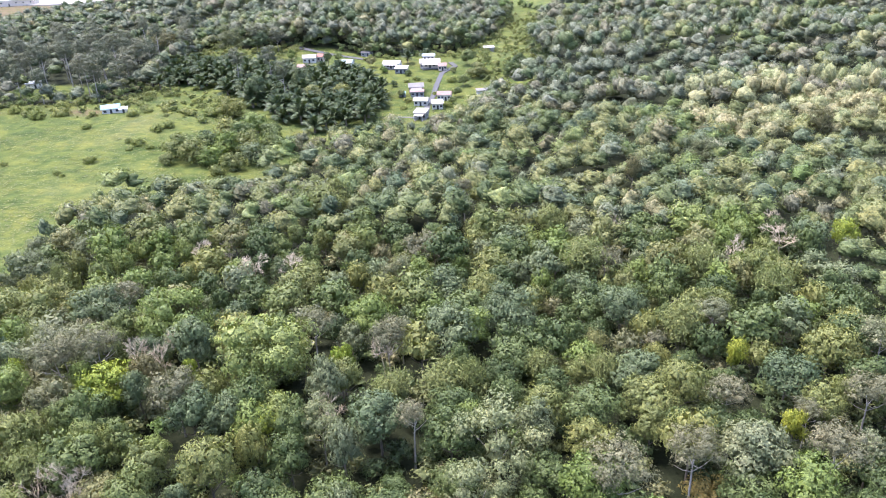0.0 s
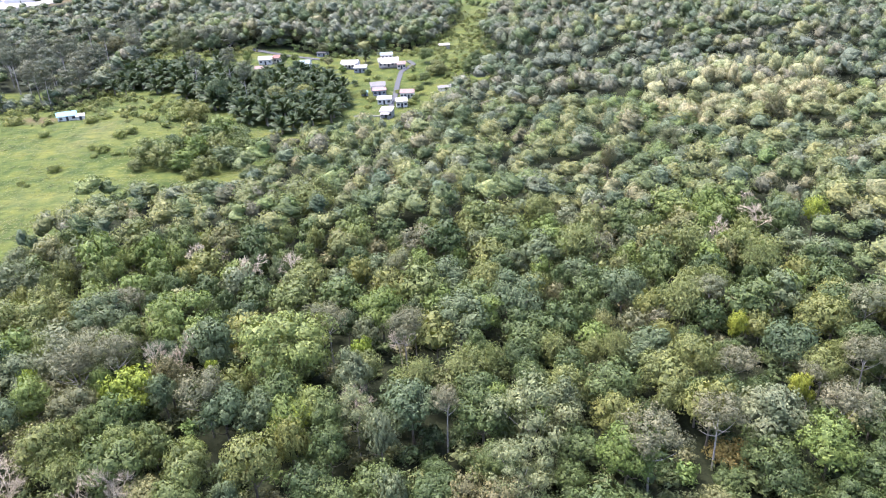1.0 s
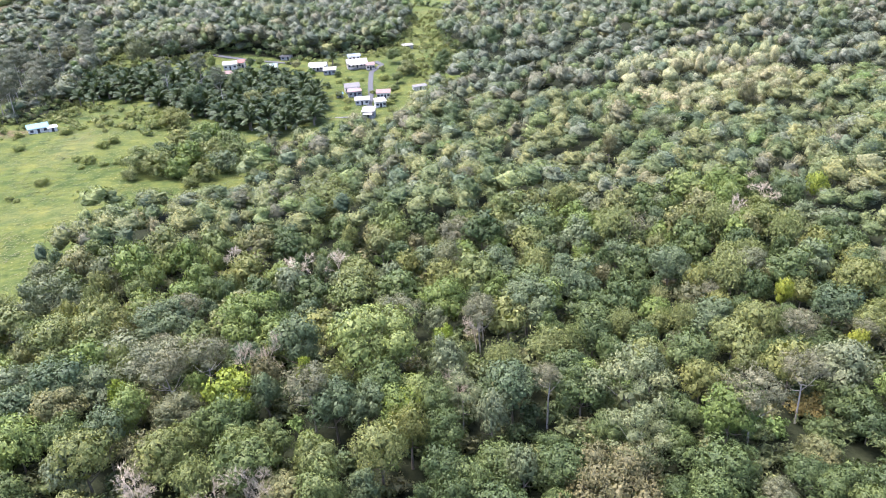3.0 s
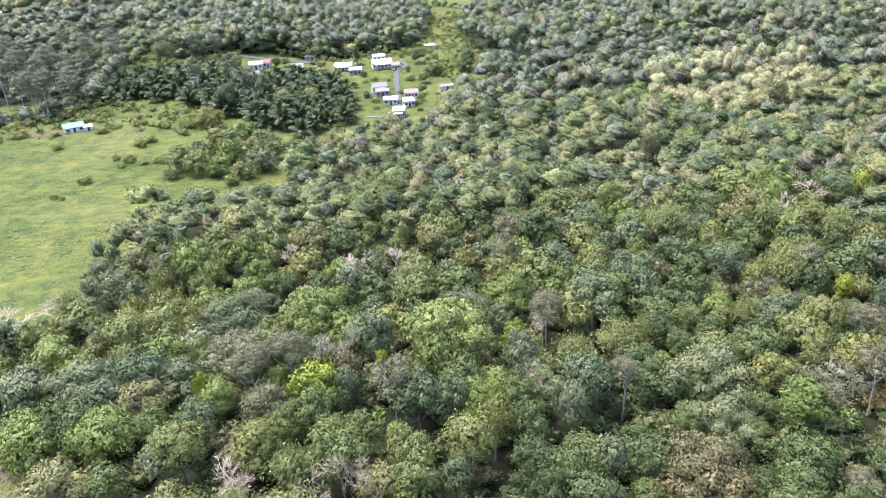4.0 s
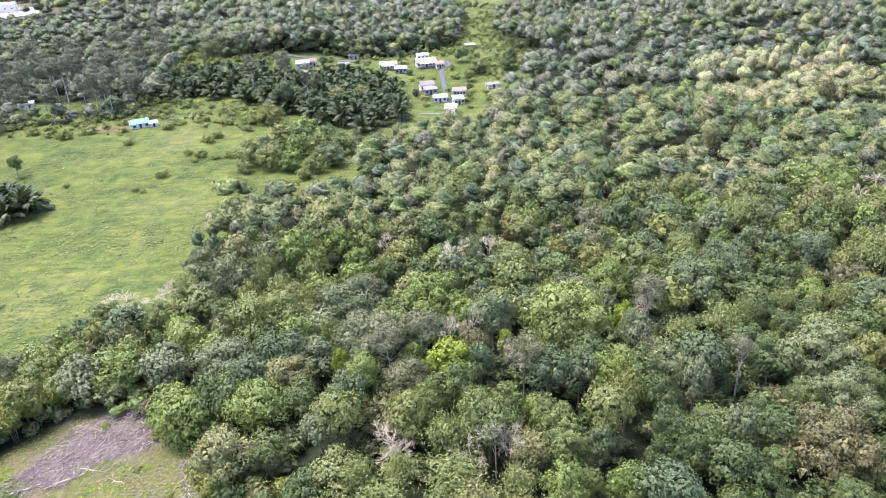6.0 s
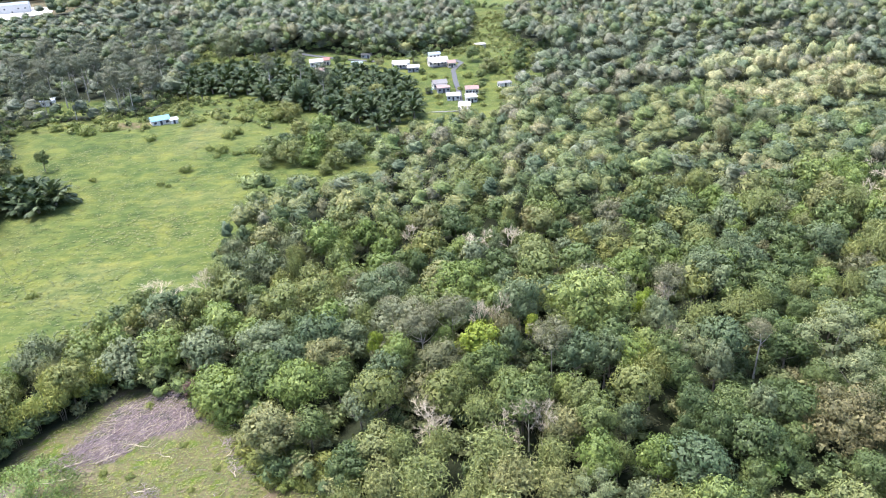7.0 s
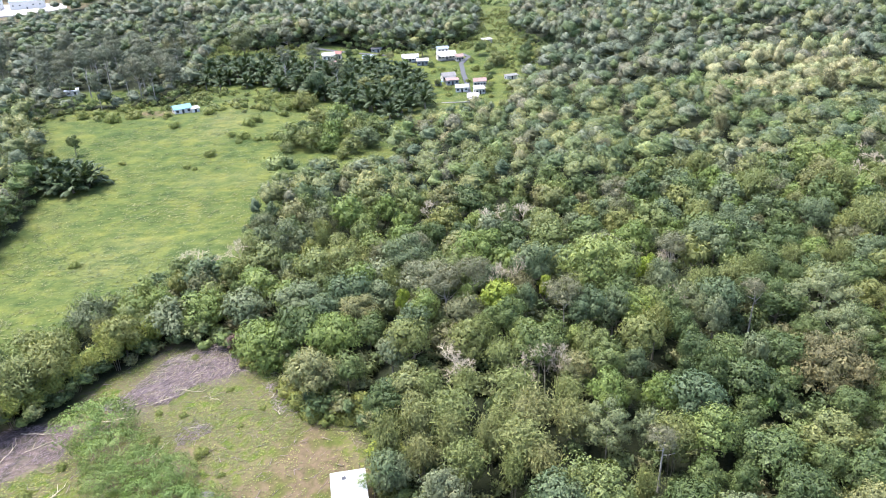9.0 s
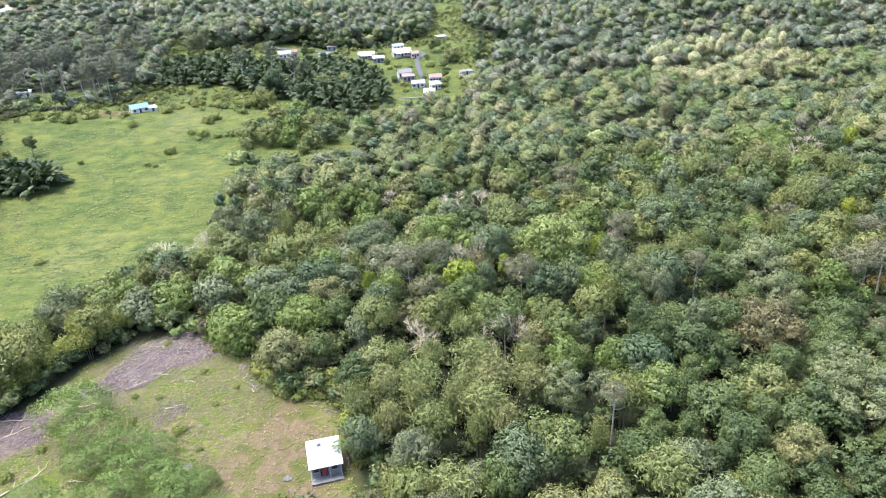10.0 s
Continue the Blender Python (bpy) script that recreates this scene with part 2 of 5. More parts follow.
MEADOW += [(-166, 470), (-172, 430), (-160, 390), (-165, 345), (-170, 325), (-206, 315), (-222, 300), (-212, 262), (-203, 245), (-197, 215),
           (-196, 180), (-200, 160), (-204, 130)]
CLEARING = [(-156, 87), (-151, 93), (-144, 104), (-135, 112), (-120, 107), (-109, 93), (-104, 80), (-95, 74), (-92, 66), (-92, 50),
            (-96, 42), (-130, 36), (-165, 48), (-168, 80)]
ISLAND = [(-113, 240), (-103, 234), (-86, 238), (-78, 252), (-80, 266), (-92, 274), (-110, 262)]
GROVE = [(-160, 360), (-140, 346), (-120, 336), (-98, 310), (-83, 296), (-70, 290), (-56, 302), (-46, 318), (-48, 352), (-60, 378), (-92, 380), (-127, 386), (-158, 388)]
SOIL = [(-115, 66), (-109, 74), (-103, 77), (-95, 70), (-93, 60), (-94, 48), (-113, 50)]
ASH = [(-140, 95), (-134, 107), (-126, 111), (-117, 105), (-116, 98), (-126, 96), (-131, 91)]
ASH_WEST = [(-160, 90), (-147, 88), (-147, 79), (-156, 74), (-166, 80)]
FAR_YARD = [(-480, 520), (-345, 535), (-300, 640), (-330, 760), (-560, 760)]
GLADE = [(-236, 330), (-190, 322), (-190, 354), (-236, 350)]
FAR_MEADOW = [(20, 590), (60, 560), (120, 600), (110, 700), (10, 700)]


def patchy(x, y, scale, seed):
    """A cheap smooth wobble between about -1 and 1."""
    a = np.sin(x / scale + seed) + np.sin(y / scale * 1.13 + seed * 2.1) + np.sin((x + y) / scale * 0.71 + seed * 3.7) + np.sin((x - 1.7 * y) / scale * 0.53 + seed)
    return a / 2.6


def build_ground():
    def lines(lo, hi, step, far):
        out = list(np.arange(lo, hi + step / 2, step))
        k = step
        while out[-1] < far:
            k *= 1.35
            out.append(out[-1] + k)
        k = step
        while out[0] > -far:
            k *= 1.35
            out.insert(0, out[0] - k)
        return np.array(out)
    xs, ys = lines(-230, 60, 1.5, 4300), lines(30, 440, 1.6, 4300)
    X, Y = np.meshgrid(xs, ys)
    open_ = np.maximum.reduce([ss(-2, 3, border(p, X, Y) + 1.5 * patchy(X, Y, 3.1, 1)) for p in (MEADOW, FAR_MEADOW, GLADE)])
    clearing = ss(-2, 2, border(CLEARING, X, Y) + 1.5 * patchy(X, Y, 2.7, 2))
    soil = 0.92 * ss(-4, 4, border(SOIL, X, Y) + 3.4 * patchy(X, Y, 2.6, 3))
    soil = np.maximum(soil, 0.9 * ss(-1, 3, 7 - np.hypot((X + 174) / 1.4, Y - 302) + patchy(X, Y, 2.0, 5)))
    soil = np.maximum(soil, ss(-4, 6, border(FAR_YARD, X, Y)))
    soil = np.maximum(soil, 0.55 * ss(0.35, 0.8, patchy(X, Y, 6.5, 9)) * clearing)
    ash = np.maximum(0.86 * ss(-4.5, 5.0, border(ASH, X, Y) + 4.5 * patchy(X, Y, 2.6, 4)), 0.8 * ss(-1.5, 2, border(ASH_WEST, X, Y) + 2.0 * patchy(X, Y, 2.2, 6)))
    Z = land(X, Y)
    rough = np.random.RandomState(3).normal(0, 1, X.shape)
    Z = Z + open_ * (0.16 * patchy(X, Y, 1.1, 7) + 0.16 * patchy(X, Y, 7.1, 8) + 0.11 * rough) + clearing * 0.05 * rough + ash * 0.15 * rough
    nx, ny = len(xs), len(ys)
    me = bpy.data.meshes.new("ground")
    i = np.arange(nx * ny).reshape(ny, nx)
    quads = np.stack([i[:-1, :-1], i[:-1, 1:], i[1:, 1:], i[1:, :-1]], -1).reshape(-1, 4)
    fill(me, np.stack([X, Y, Z], -1).reshape(-1, 3), quads, smooth=True)
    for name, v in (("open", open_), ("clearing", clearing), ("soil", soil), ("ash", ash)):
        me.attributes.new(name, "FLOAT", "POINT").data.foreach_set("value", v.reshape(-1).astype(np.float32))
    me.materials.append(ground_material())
    tagged(new("ground", me), "gently rolling ground of bright grass, bare soil and leaf litter darkened as forest shade", "ground", kind="structure")


def fill(me, verts, quads, smooth=False, slots=None):
    """Mesh data from arrays of corners and four-sided faces (a triangle repeats no corner: use -1)."""
    verts, quads = np.asarray(verts, np.float32), np.asarray(quads, np.int32)
    me.vertices.add(len(verts))
    me.vertices.foreach_set("co", verts.reshape(-1))
    sizes = (quads >= 0).sum(1)
    loops = quads[quads >= 0]
    me.loops.add(len(loops))
    me.loops.foreach_set("vertex_index", loops)
    me.polygons.add(len(quads))
    me.polygons.foreach_set("loop_start", np.concatenate([[0], np.cumsum(sizes)[:-1]]).astype(np.int32))
    me.polygons.foreach_set("loop_total", sizes.astype(np.int32))
    if slots is not None:
        me.polygons.foreach_set("material_index", np.asarray(slots, np.int32))
    me.update(calc_edges=True)
    me.polygons.foreach_set("use_smooth", np.full(len(quads), smooth))
    return me


build_ground()


# ---- foliage ----
def unit(v):
    return v / np.maximum(np.linalg.norm(v, axis=-1, keepdims=True), 1e-9)


def join(chunks):
    """One mesh's corners and faces, and its shading normals where the chunks have them."""
    vs, fs, ns, n = [], [], [], 0
    for v, f, *nn in chunks:
        vs.append(v)
        fs.append(np.where(f >= 0, f + n, -1))
        ns += nn
        n += len(v)
    return (np.concatenate(vs), np.concatenate(fs)) + ((np.concatenate(ns),) if len(ns) == len(vs) else ())


def leaves(P, N, length, width, droop, rs, scatter=0.45):
    """Pointed leaf sprays at the points P, facing about along N, their tips hanging by droop."""
    n, form = len(P), N
    N = unit(N + scatter * rs.normal(size=(n, 3)))
    N = np.where((N * form).sum(1, keepdims=True) < 0, -N, N)
    T = rs.normal(size=(n, 3))
    T[:, 2] -= droop
    T = unit(T - N * (T * N).sum(1, keepdims=True))
    B = np.cross(N, T)
    l = length * rs.uniform(0.65, 1.35, (n, 1))
    w = width * rs.uniform(0.7, 1.3, (n, 1))
    v = np.stack([P + B * w * 0.5 - N * w * 0.1 - T * l * 0.2, P - B * w * 0.55 - T * l * 0.3, P + T * l * 0.65 - N * l * 0.1], 1)
    turned = unit(0.6 * form + 0.4 * N)
    return v.reshape(-1, 3), np.concatenate([np.arange(3 * n).reshape(-1, 3), np.full((n, 1), -1)], 1), np.repeat(turned, 3, 0)


def dome_points(n, rs, low=-0.25):
    """Even directions over a dome."""
    k = np.arange(n) + 0.5
    z = 1 - (1 - low) * k / n
    a = k * 2.39996 + rs.uniform(0, 6.28)
    s = np.sqrt(1 - z * z)
    return unit(np.stack([s * np.cos(a), s * np.sin(a), z], 1) + rs.normal(0, 0.16, (n, 3)))


def inner(c, r, n, rs, flat=0.9):
    """The closed inside of a clump: n broad leafy pieces round the point c, r metres out."""
    D = dome_points(n, rs, -0.55)
    size = r * 3.6 / math.sqrt(n)
    return leaves(c + D * r * np.array([1, 1, flat]) * rs.uniform(0.72, 0.98, (n, 1)), D, size, size * 0.95, 0.4, rs, 0.28)


def hull(C, R, seg, rings, rs):
    """One closed leafy mass just inside the lobes C, R of a crown, open below."""
    a = np.arange(seg) / seg * 2 * np.pi
    th = np.linspace(0, np.pi * 0.7, rings + 1)[1:]
    D = np.concatenate([[[0, 0, 1.0]]] + [np.stack([np.sin(t) * np.cos(a + 0.5 * i), np.sin(t) * np.sin(a + 0.5 * i), np.full(seg, np.cos(t))], 1) for i, t in enumerate(th)])
    D = unit(D + rs.normal(0, 0.7 / seg, D.shape))
    b = D @ C.T
    disc = R ** 2 - (C ** 2).sum(1) + b ** 2
    reach = np.where(disc > 0, b + np.sqrt(np.maximum(disc, 0)), 0).max(1)
    V = D * (np.maximum(0.82 * reach, 0.42) * rs.uniform(0.86, 1.06, len(D)))[:, None]
    f = [(0, 1 + k, 1 + (k + 1) % seg) for k in range(seg)]
    for j in range(rings - 1):
        p, q = 1 + j * seg, 1 + (j + 1) * seg
        for k in range(seg):
            m = (k + 1) % seg
            f += [(p + k, q + k, q + m), (p + k, q + m, p + m)]
    f = np.array(f)
    face = np.cross(V[f[:, 1]] - V[f[:, 0]], V[f[:, 2]] - V[f[:, 0]])
    N = np.zeros(V.shape)
    for i in range(3):
        np.add.at(N, f[:, i], face)
    return V, np.concatenate([f, np.full((len(f), 1), -1)], 1), unit(N)


def crown(seed, lobes, tufts, sprays, leaf, flat=0.8, lobe_r=0.42, tuft_r=0.10, droop=0.5, core=0.74, fill_in=40, scatter=0.4, low=-0.35, spread=0.62, ragged=0.18, mass=None):
    """A crown one unit in radius round its middle: lobes that carry tufts that carry sprays of leaves."""
    rs = np.random.RandomState(seed)
    C = dome_points(lobes, rs, low) * spread * rs.uniform(0.7, 1.18, (lobes, 1))
    C[:, 2] *= flat
    R = lobe_r * rs.uniform(0.62, 1.3, lobes)
    chunks = []
    if mass:
        chunks.append(hull(C, R, *mass, rs))
    elif core > 0:
        chunks += [inner(c * 0.96, r * core, fill_in, rs) for c, r in zip(C, R)]
        chunks.append(inner(np.array([0, 0, -0.12 * flat]), 0.5 if spread < 0.7 else 0.34, fill_in, rs, flat))
    P, N = [], []
    for i, (c, r) in enumerate(zip(C, R)):
        D = dome_points(tufts, rs, -0.3)
        T = c + D * r * np.array([1, 1, 0.85]) * rs.uniform(1.0 - ragged, 1.0 + ragged, (tufts, 1))
        keep = np.ones(len(T), bool)
        for j in range(lobes):
            if j != i:
                keep &= np.linalg.norm(T - C[j], axis=1) > R[j] * 0.82
        T, D = T[keep], D[keep]
        if not len(T):
            continue
        e = unit(rs.normal(size=(len(T), sprays, 3)) + 0.55 * D[:, None])
        tr = tuft_r * rs.uniform(0.6, 1.45, (len(T), 1, 1))
        P.append((T[:, None] + e * tr * np.array([1, 1, 0.7])).reshape(-1, 3))
        N.append(unit(0.6 * e + 0.65 * D[:, None] + 0.4 * unit(T)[:, None] + np.array([0, 0, 0.15])).reshape(-1, 3))
    chunks.append(leaves(np.concatenate(P), np.concatenate(N), leaf[0], leaf[1], droop, rs, scatter))
    return join(chunks)


def tube(points, radii, sides=5):
    """A tapering stem through the points."""
    points = [np.asarray(p, float) for p in points]
    vs = []
    for i, (p, r) in enumerate(zip(points, radii)):
        d = unit(points[min(i + 1, len(points) - 1)] - points[max(i - 1, 0)])
        a = unit(np.cross(d, (0.31, 0.95, 0.1)))
        b = np.cross(d, a)
        ang = np.arange(sides) / sides * 2 * np.pi
        vs.append(p + r * (np.cos(ang)[:, None] * a + np.sin(ang)[:, None] * b))
    f = [(i * sides + k, i * sides + (k + 1) % sides, (i + 1) * sides + (k + 1) % sides, (i + 1) * sides + k) for i in range(len(points) - 1) for k in range(sides)]
    return np.concatenate(vs), np.array(f)


def stem_mesh(seed, height, crown_r, girth=0.028, limbs=5, fork=0.5):
    """Trunk and limbs, the crown's middle at the given height."""
    rs = np.random.RandomState(seed)
    g = height * girth
    bend = rs.normal(0, 0.03, 2) * height
    top = np.array([bend[0], bend[1], height])
    mid = np.array([bend[0] * 0.3, bend[1] * 0.3, height * fork])
    chunks = [tube([(0, 0, -0.6), (0, 0, height * 0.06), mid, top], [g * 1.5, g * 1.05, g * 0.75, g * 0.3], 6)]
    for k in range(limbs):
        a = k * 2.4 + rs.uniform(-0.5, 0.5)
        s = mid + (top - mid) * rs.uniform(0.0, 0.6)
        e = s + np.array([math.cos(a) * crown_r * 0.75, math.sin(a) * crown_r * 0.75, crown_r * rs.uniform(0.35, 0.8)])
        chunks.append(tube([s, s * 0.5 + e * 0.5 + np.array([0, 0, -0.08 * crown_r]), e], [g * 0.5, g * 0.34, g * 0.12], 4))
    return join(chunks)


def bare_mesh(seed, height, radius):
    """A leafless tree: stem, limbs, branches and twigs."""
    rs = np.random.RandomState(seed)
    chunks = [tube([(0, 0, -0.5), (0, 0, height * 0.3), (rs.normal(0, 0.2), rs.normal(0, 0.2), height * 0.62)], [0.17, 0.13, 0.09], 5)]

    def grow(p, d, length, r, depth):
        e = p + d * length
        m = p + d * length * 0.5 + rs.normal(0, 0.06 * length, 3)
        chunks.append(tube([p, m, e], [r, r * 0.8, r * 0.6], 4 if depth < 2 else 3))
        if depth == 4:
            return
        for _ in range((4, 4, 5, 6)[depth]):
            nd = unit(d + rs.normal(0, 0.52, 3) + np.array([0, 0, 0.12]))
            grow(p + (e - p) * rs.uniform(0.45, 1.0), nd, length * rs.uniform(0.5, 0.78), r * 0.66, depth + 1)
    for k in range(5):
        a = k * 1.3 + rs.uniform(-0.3, 0.3)
        grow(np.array([0, 0, height * rs.uniform(0.32, 0.6)]), unit(np.array([math.cos(a) * 0.75, math.sin(a) * 0.75, rs.uniform(0.7, 1.3)])), radius * 0.72, 0.062, 1)
    return join(chunks)


def bamboo_crown(seed, plumes=50, per=60, leaf=(0.17, 0.042)):
    """Arching plumes of narrow leaves; one unit is the clump's radius, z from its foot."""
    rs = np.random.RandomState(seed)
    P, N, chunks = [], [], []
    for k in range(plumes):
        a, out, top = k * 2.4 + rs.uniform(-0.3, 0.3), rs.uniform(0.15, 1.0), rs.uniform(1.6, 2.25)
        u = np.linspace(0.26, 1.0, per) ** 0.8
        r = out * u ** 2.4
        z = top * (np.sin(u * 1.75) / math.sin(1.5)) * (1 - 0.18 * out * u ** 5)
        c = np.stack([np.cos(a) * r, np.sin(a) * r, z], 1)
        w = 0.07 + 0.15 * np.sin(np.clip((u - 0.3) / 0.7, 0, 1) * 2.6)
        c = c + rs.normal(0, 1, c.shape) * w[:, None] * np.array([1, 1, 0.8])
        P.append(c)
        N.append(unit(np.stack([np.cos(a) * out * np.ones(per), np.sin(a) * out * np.ones(per), np.full(per, 0.9)], 1)))
    for k in range(7):
        a = k * 0.9
        chunks.append(inner(np.array([0.36 * math.cos(a), 0.36 * math.sin(a), 1.0 + 0.25 * (k % 3)]), 0.3, 30, rs, 1.3))
    chunks.append(leaves(np.concatenate(P), np.concatenate(N), leaf[0], leaf[1], 1.6, rs, 0.5))
    return join(chunks)


def frond_mesh(seed, length=4.6, n=12):
    """One palm frond: an arching rib with two rows of hanging leaflets, growing along +x."""
    rs = np.random.RandomState(seed)
    u = np.linspace(0, 1, 7)
    rib = np.stack([length * (u - 0.12 * u ** 3), 0 * u, length * (0.5 * u - 0.42 * u ** 2.5)], 1)
    chunks = [tube(list(rib), list(0.07 * (1.05 - u)), 3)]
    vs = []
    for k in range(n):
        w = 0.16 + 0.84 * (k + 0.5) / n
        p = np.array([np.interp(w, u, rib[:, i]) for i in range(3)])
        for side in (-1, 1):
            l = 1.15 * math.sin(0.35 + 2.5 * (1 - w) * 0.95 + 0.15) * rs.uniform(0.8, 1.15) + 0.3
            d = unit(np.array([0.75, side * 0.8, -0.25 + rs.normal(0, 0.15)]))
            q = unit(np.cross(d, (0, 0, 1))) * 0.19
            vs += [p - q, p + q, p + d * l * 0.6 + q * 0.9 + np.array([0, 0, -0.06 * l]), p + d * l + np.array([0, 0, -0.3 * l])]
    vs = np.array(vs)
    chunks.append((vs, np.arange(len(vs)).reshape(-1, 4)))
    return join(chunks)


def as_mesh(name, data, material, smooth=True, soft=False):
    me = fill(bpy.data.meshes.new(name), data[0], data[1], smooth=smooth or soft)
    me.materials.append(material)
    if soft:
        me.normals_split_custom_set_from_vertices(data[2])
    return me


# how each kind of crown is made; the leaf sizes are for crowns about 4.5 m in radius
CROWNS = {
    "broad": dict(lobes=10, tufts=42, sprays=11, leaf=(0.080, 0.046), flat=0.98, lobe_r=0.38, spread=0.66),
    "deep": dict(lobes=11, tufts=40, sprays=11, leaf=(0.078, 0.044), flat=1.0, lobe_r=0.37, spread=0.67),
    "dry": dict(lobes=8, tufts=24, sprays=9, leaf=(0.12, 0.03), flat=1.5, lobe_r=0.34, droop=1.2, scatter=0.8, low=-0.7, ragged=0.3),
    "blue": dict(lobes=12, tufts=36, sprays=11, leaf=(0.076, 0.044), flat=1.0, lobe_r=0.36, spread=0.68),
    "drape": dict(lobes=11, tufts=42, sprays=11, leaf=(0.092, 0.038), flat=1.1, droop=1.4, scatter=0.45, low=-0.5, ragged=0.22),
    "olive": dict(lobes=11, tufts=40, sprays=12, leaf=(0.068, 0.036), flat=0.9, scatter=0.5),
    "glow": dict(lobes=8, tufts=34, sprays=10, leaf=(0.105, 0.05), flat=1.0, droop=1.3, scatter=0.6, ragged=0.25),
    "gold": dict(lobes=8, tufts=30, sprays=9, leaf=(0.09, 0.04), flat=0.7, droop=0.8, scatter=0.7),
    "plume": dict(lobes=22, tufts=26, sprays=11, leaf=(0.056, 0.028), flat=1.3, lobe_r=0.25, tuft_r=0.075, droop=0.4, core=0.66, fill_in=30, spread=0.84, low=-0.8, ragged=0.22),
    "pale": dict(lobes=14, tufts=30, sprays=13, leaf=(0.056, 0.026), flat=0.72, lobe_r=0.31, tuft_r=0.09, core=0.56, fill_in=30, scatter=0.7, spread=0.72, low=-0.15, ragged=0.25),
    "brown": dict(lobes=11, tufts=38, sprays=11, leaf=(0.074, 0.030), flat=0.98, droop=1.0, scatter=0.6, core=0.66, ragged=0.25),
    "white": dict(lobes=10, tufts=30, sprays=10, leaf=(0.10, 0.062), flat=0.95, droop=0.9, scatter=0.45, ragged=0.22),
    "wisp": dict(lobes=14, tufts=34, sprays=12, leaf=(0.080, 0.020), flat=1.15, lobe_r=0.33, tuft_r=0.12, scatter=0.9, core=0.7, spread=0.7, low=-0.6, ragged=0.3),
    "acacia": dict(lobes=18, tufts=26, sprays=34, leaf=(0.046, 0.022), flat=0.5, lobe_r=0.36, tuft_r=0.14, core=0.0, scatter=0.8, ragged=0.3),
    "tallgrey": dict(lobes=18, tufts=18, sprays=8, leaf=(0.10, 0.05), flat=1.3, lobe_r=0.31, tuft_r=0.13, core=0.62, fill_in=18, spread=0.78, low=-0.9, scatter=0.7, ragged=0.3),
    "shrub": dict(lobes=6, tufts=20, sprays=10, leaf=(0.13, 0.065), flat=0.75, tuft_r=0.14),
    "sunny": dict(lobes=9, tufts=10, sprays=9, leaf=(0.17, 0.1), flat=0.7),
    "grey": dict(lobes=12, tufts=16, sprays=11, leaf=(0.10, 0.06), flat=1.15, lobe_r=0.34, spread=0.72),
    "fern": dict(lobes=7, tufts=12, sprays=8, leaf=(0.42, 0.075), flat=0.6, droop=0.7, tuft_r=0.2, fill_in=16),
}
NAMES = {
    "broad": ("broadleaf_tree", "mid-green broadleaf tree with a dense rounded crown"),
    "deep": ("broadleaf_tree", "dark green broadleaf tree with a dense rounded crown"),
    "dry": ("dead_shrub", "withered purple-brown shrub at the clearing edge"),
    "blue": ("greyleaf_tree", "grey-green broadleaf tree with a tufted rounded crown"),
    "drape": ("vine_tree", "fresh green tree draped in hanging creeper leaves"),
    "olive": ("fineleaf_tree", "olive-yellow tree with a broad fine-leaved crown"),
    "glow": ("young_tree", "bright yellow-green young tree among darker crowns"),
    "gold": ("shrub", "golden-yellow shrub under the forest edge"),
    "plume": ("feathery_tree", "tall pale grey-green tree with separate feathery tufts"),
    "pale": ("umbrella_tree", "pale grey-brown tree with a thin open crown and whitish trunk"),
    "brown": ("withered_tree", "brownish tree with withered fine leaves"),
    "white": ("large_leaf_tree", "tree with large whitish-green leaves"),
    "wisp": ("needle_tree", "dark wispy fine-leaved tree at the forest edge"),
    "acacia": ("acacia_tree", "light green feathery flat-crowned tree in the clearing"),
    "tallgrey": ("tall_tree", "tall grey-green tree with a slender pale trunk"),
    "shrub": ("shrub", "low green shrub with dense leaves"),
    "sunny": ("broadleaf_tree", "pale yellow-green sunlight-tinted broadleaf tree"),
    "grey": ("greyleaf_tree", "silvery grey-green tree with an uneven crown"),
    "fern": ("fern_shrub", "yellow-green shrub of long arching leaves at the clearing edge"),
    "bamboo": ("bamboo_clump", "dense clump of arching olive-green bamboo plumes"),
    "cane": ("cane_clump", "clump of yellow-green arching canes at the clearing edge"),
    "bare": ("bare_tree", "leafless dead tree with pale grey branches"),
}
PROTO = {}
rng = random.Random(11)


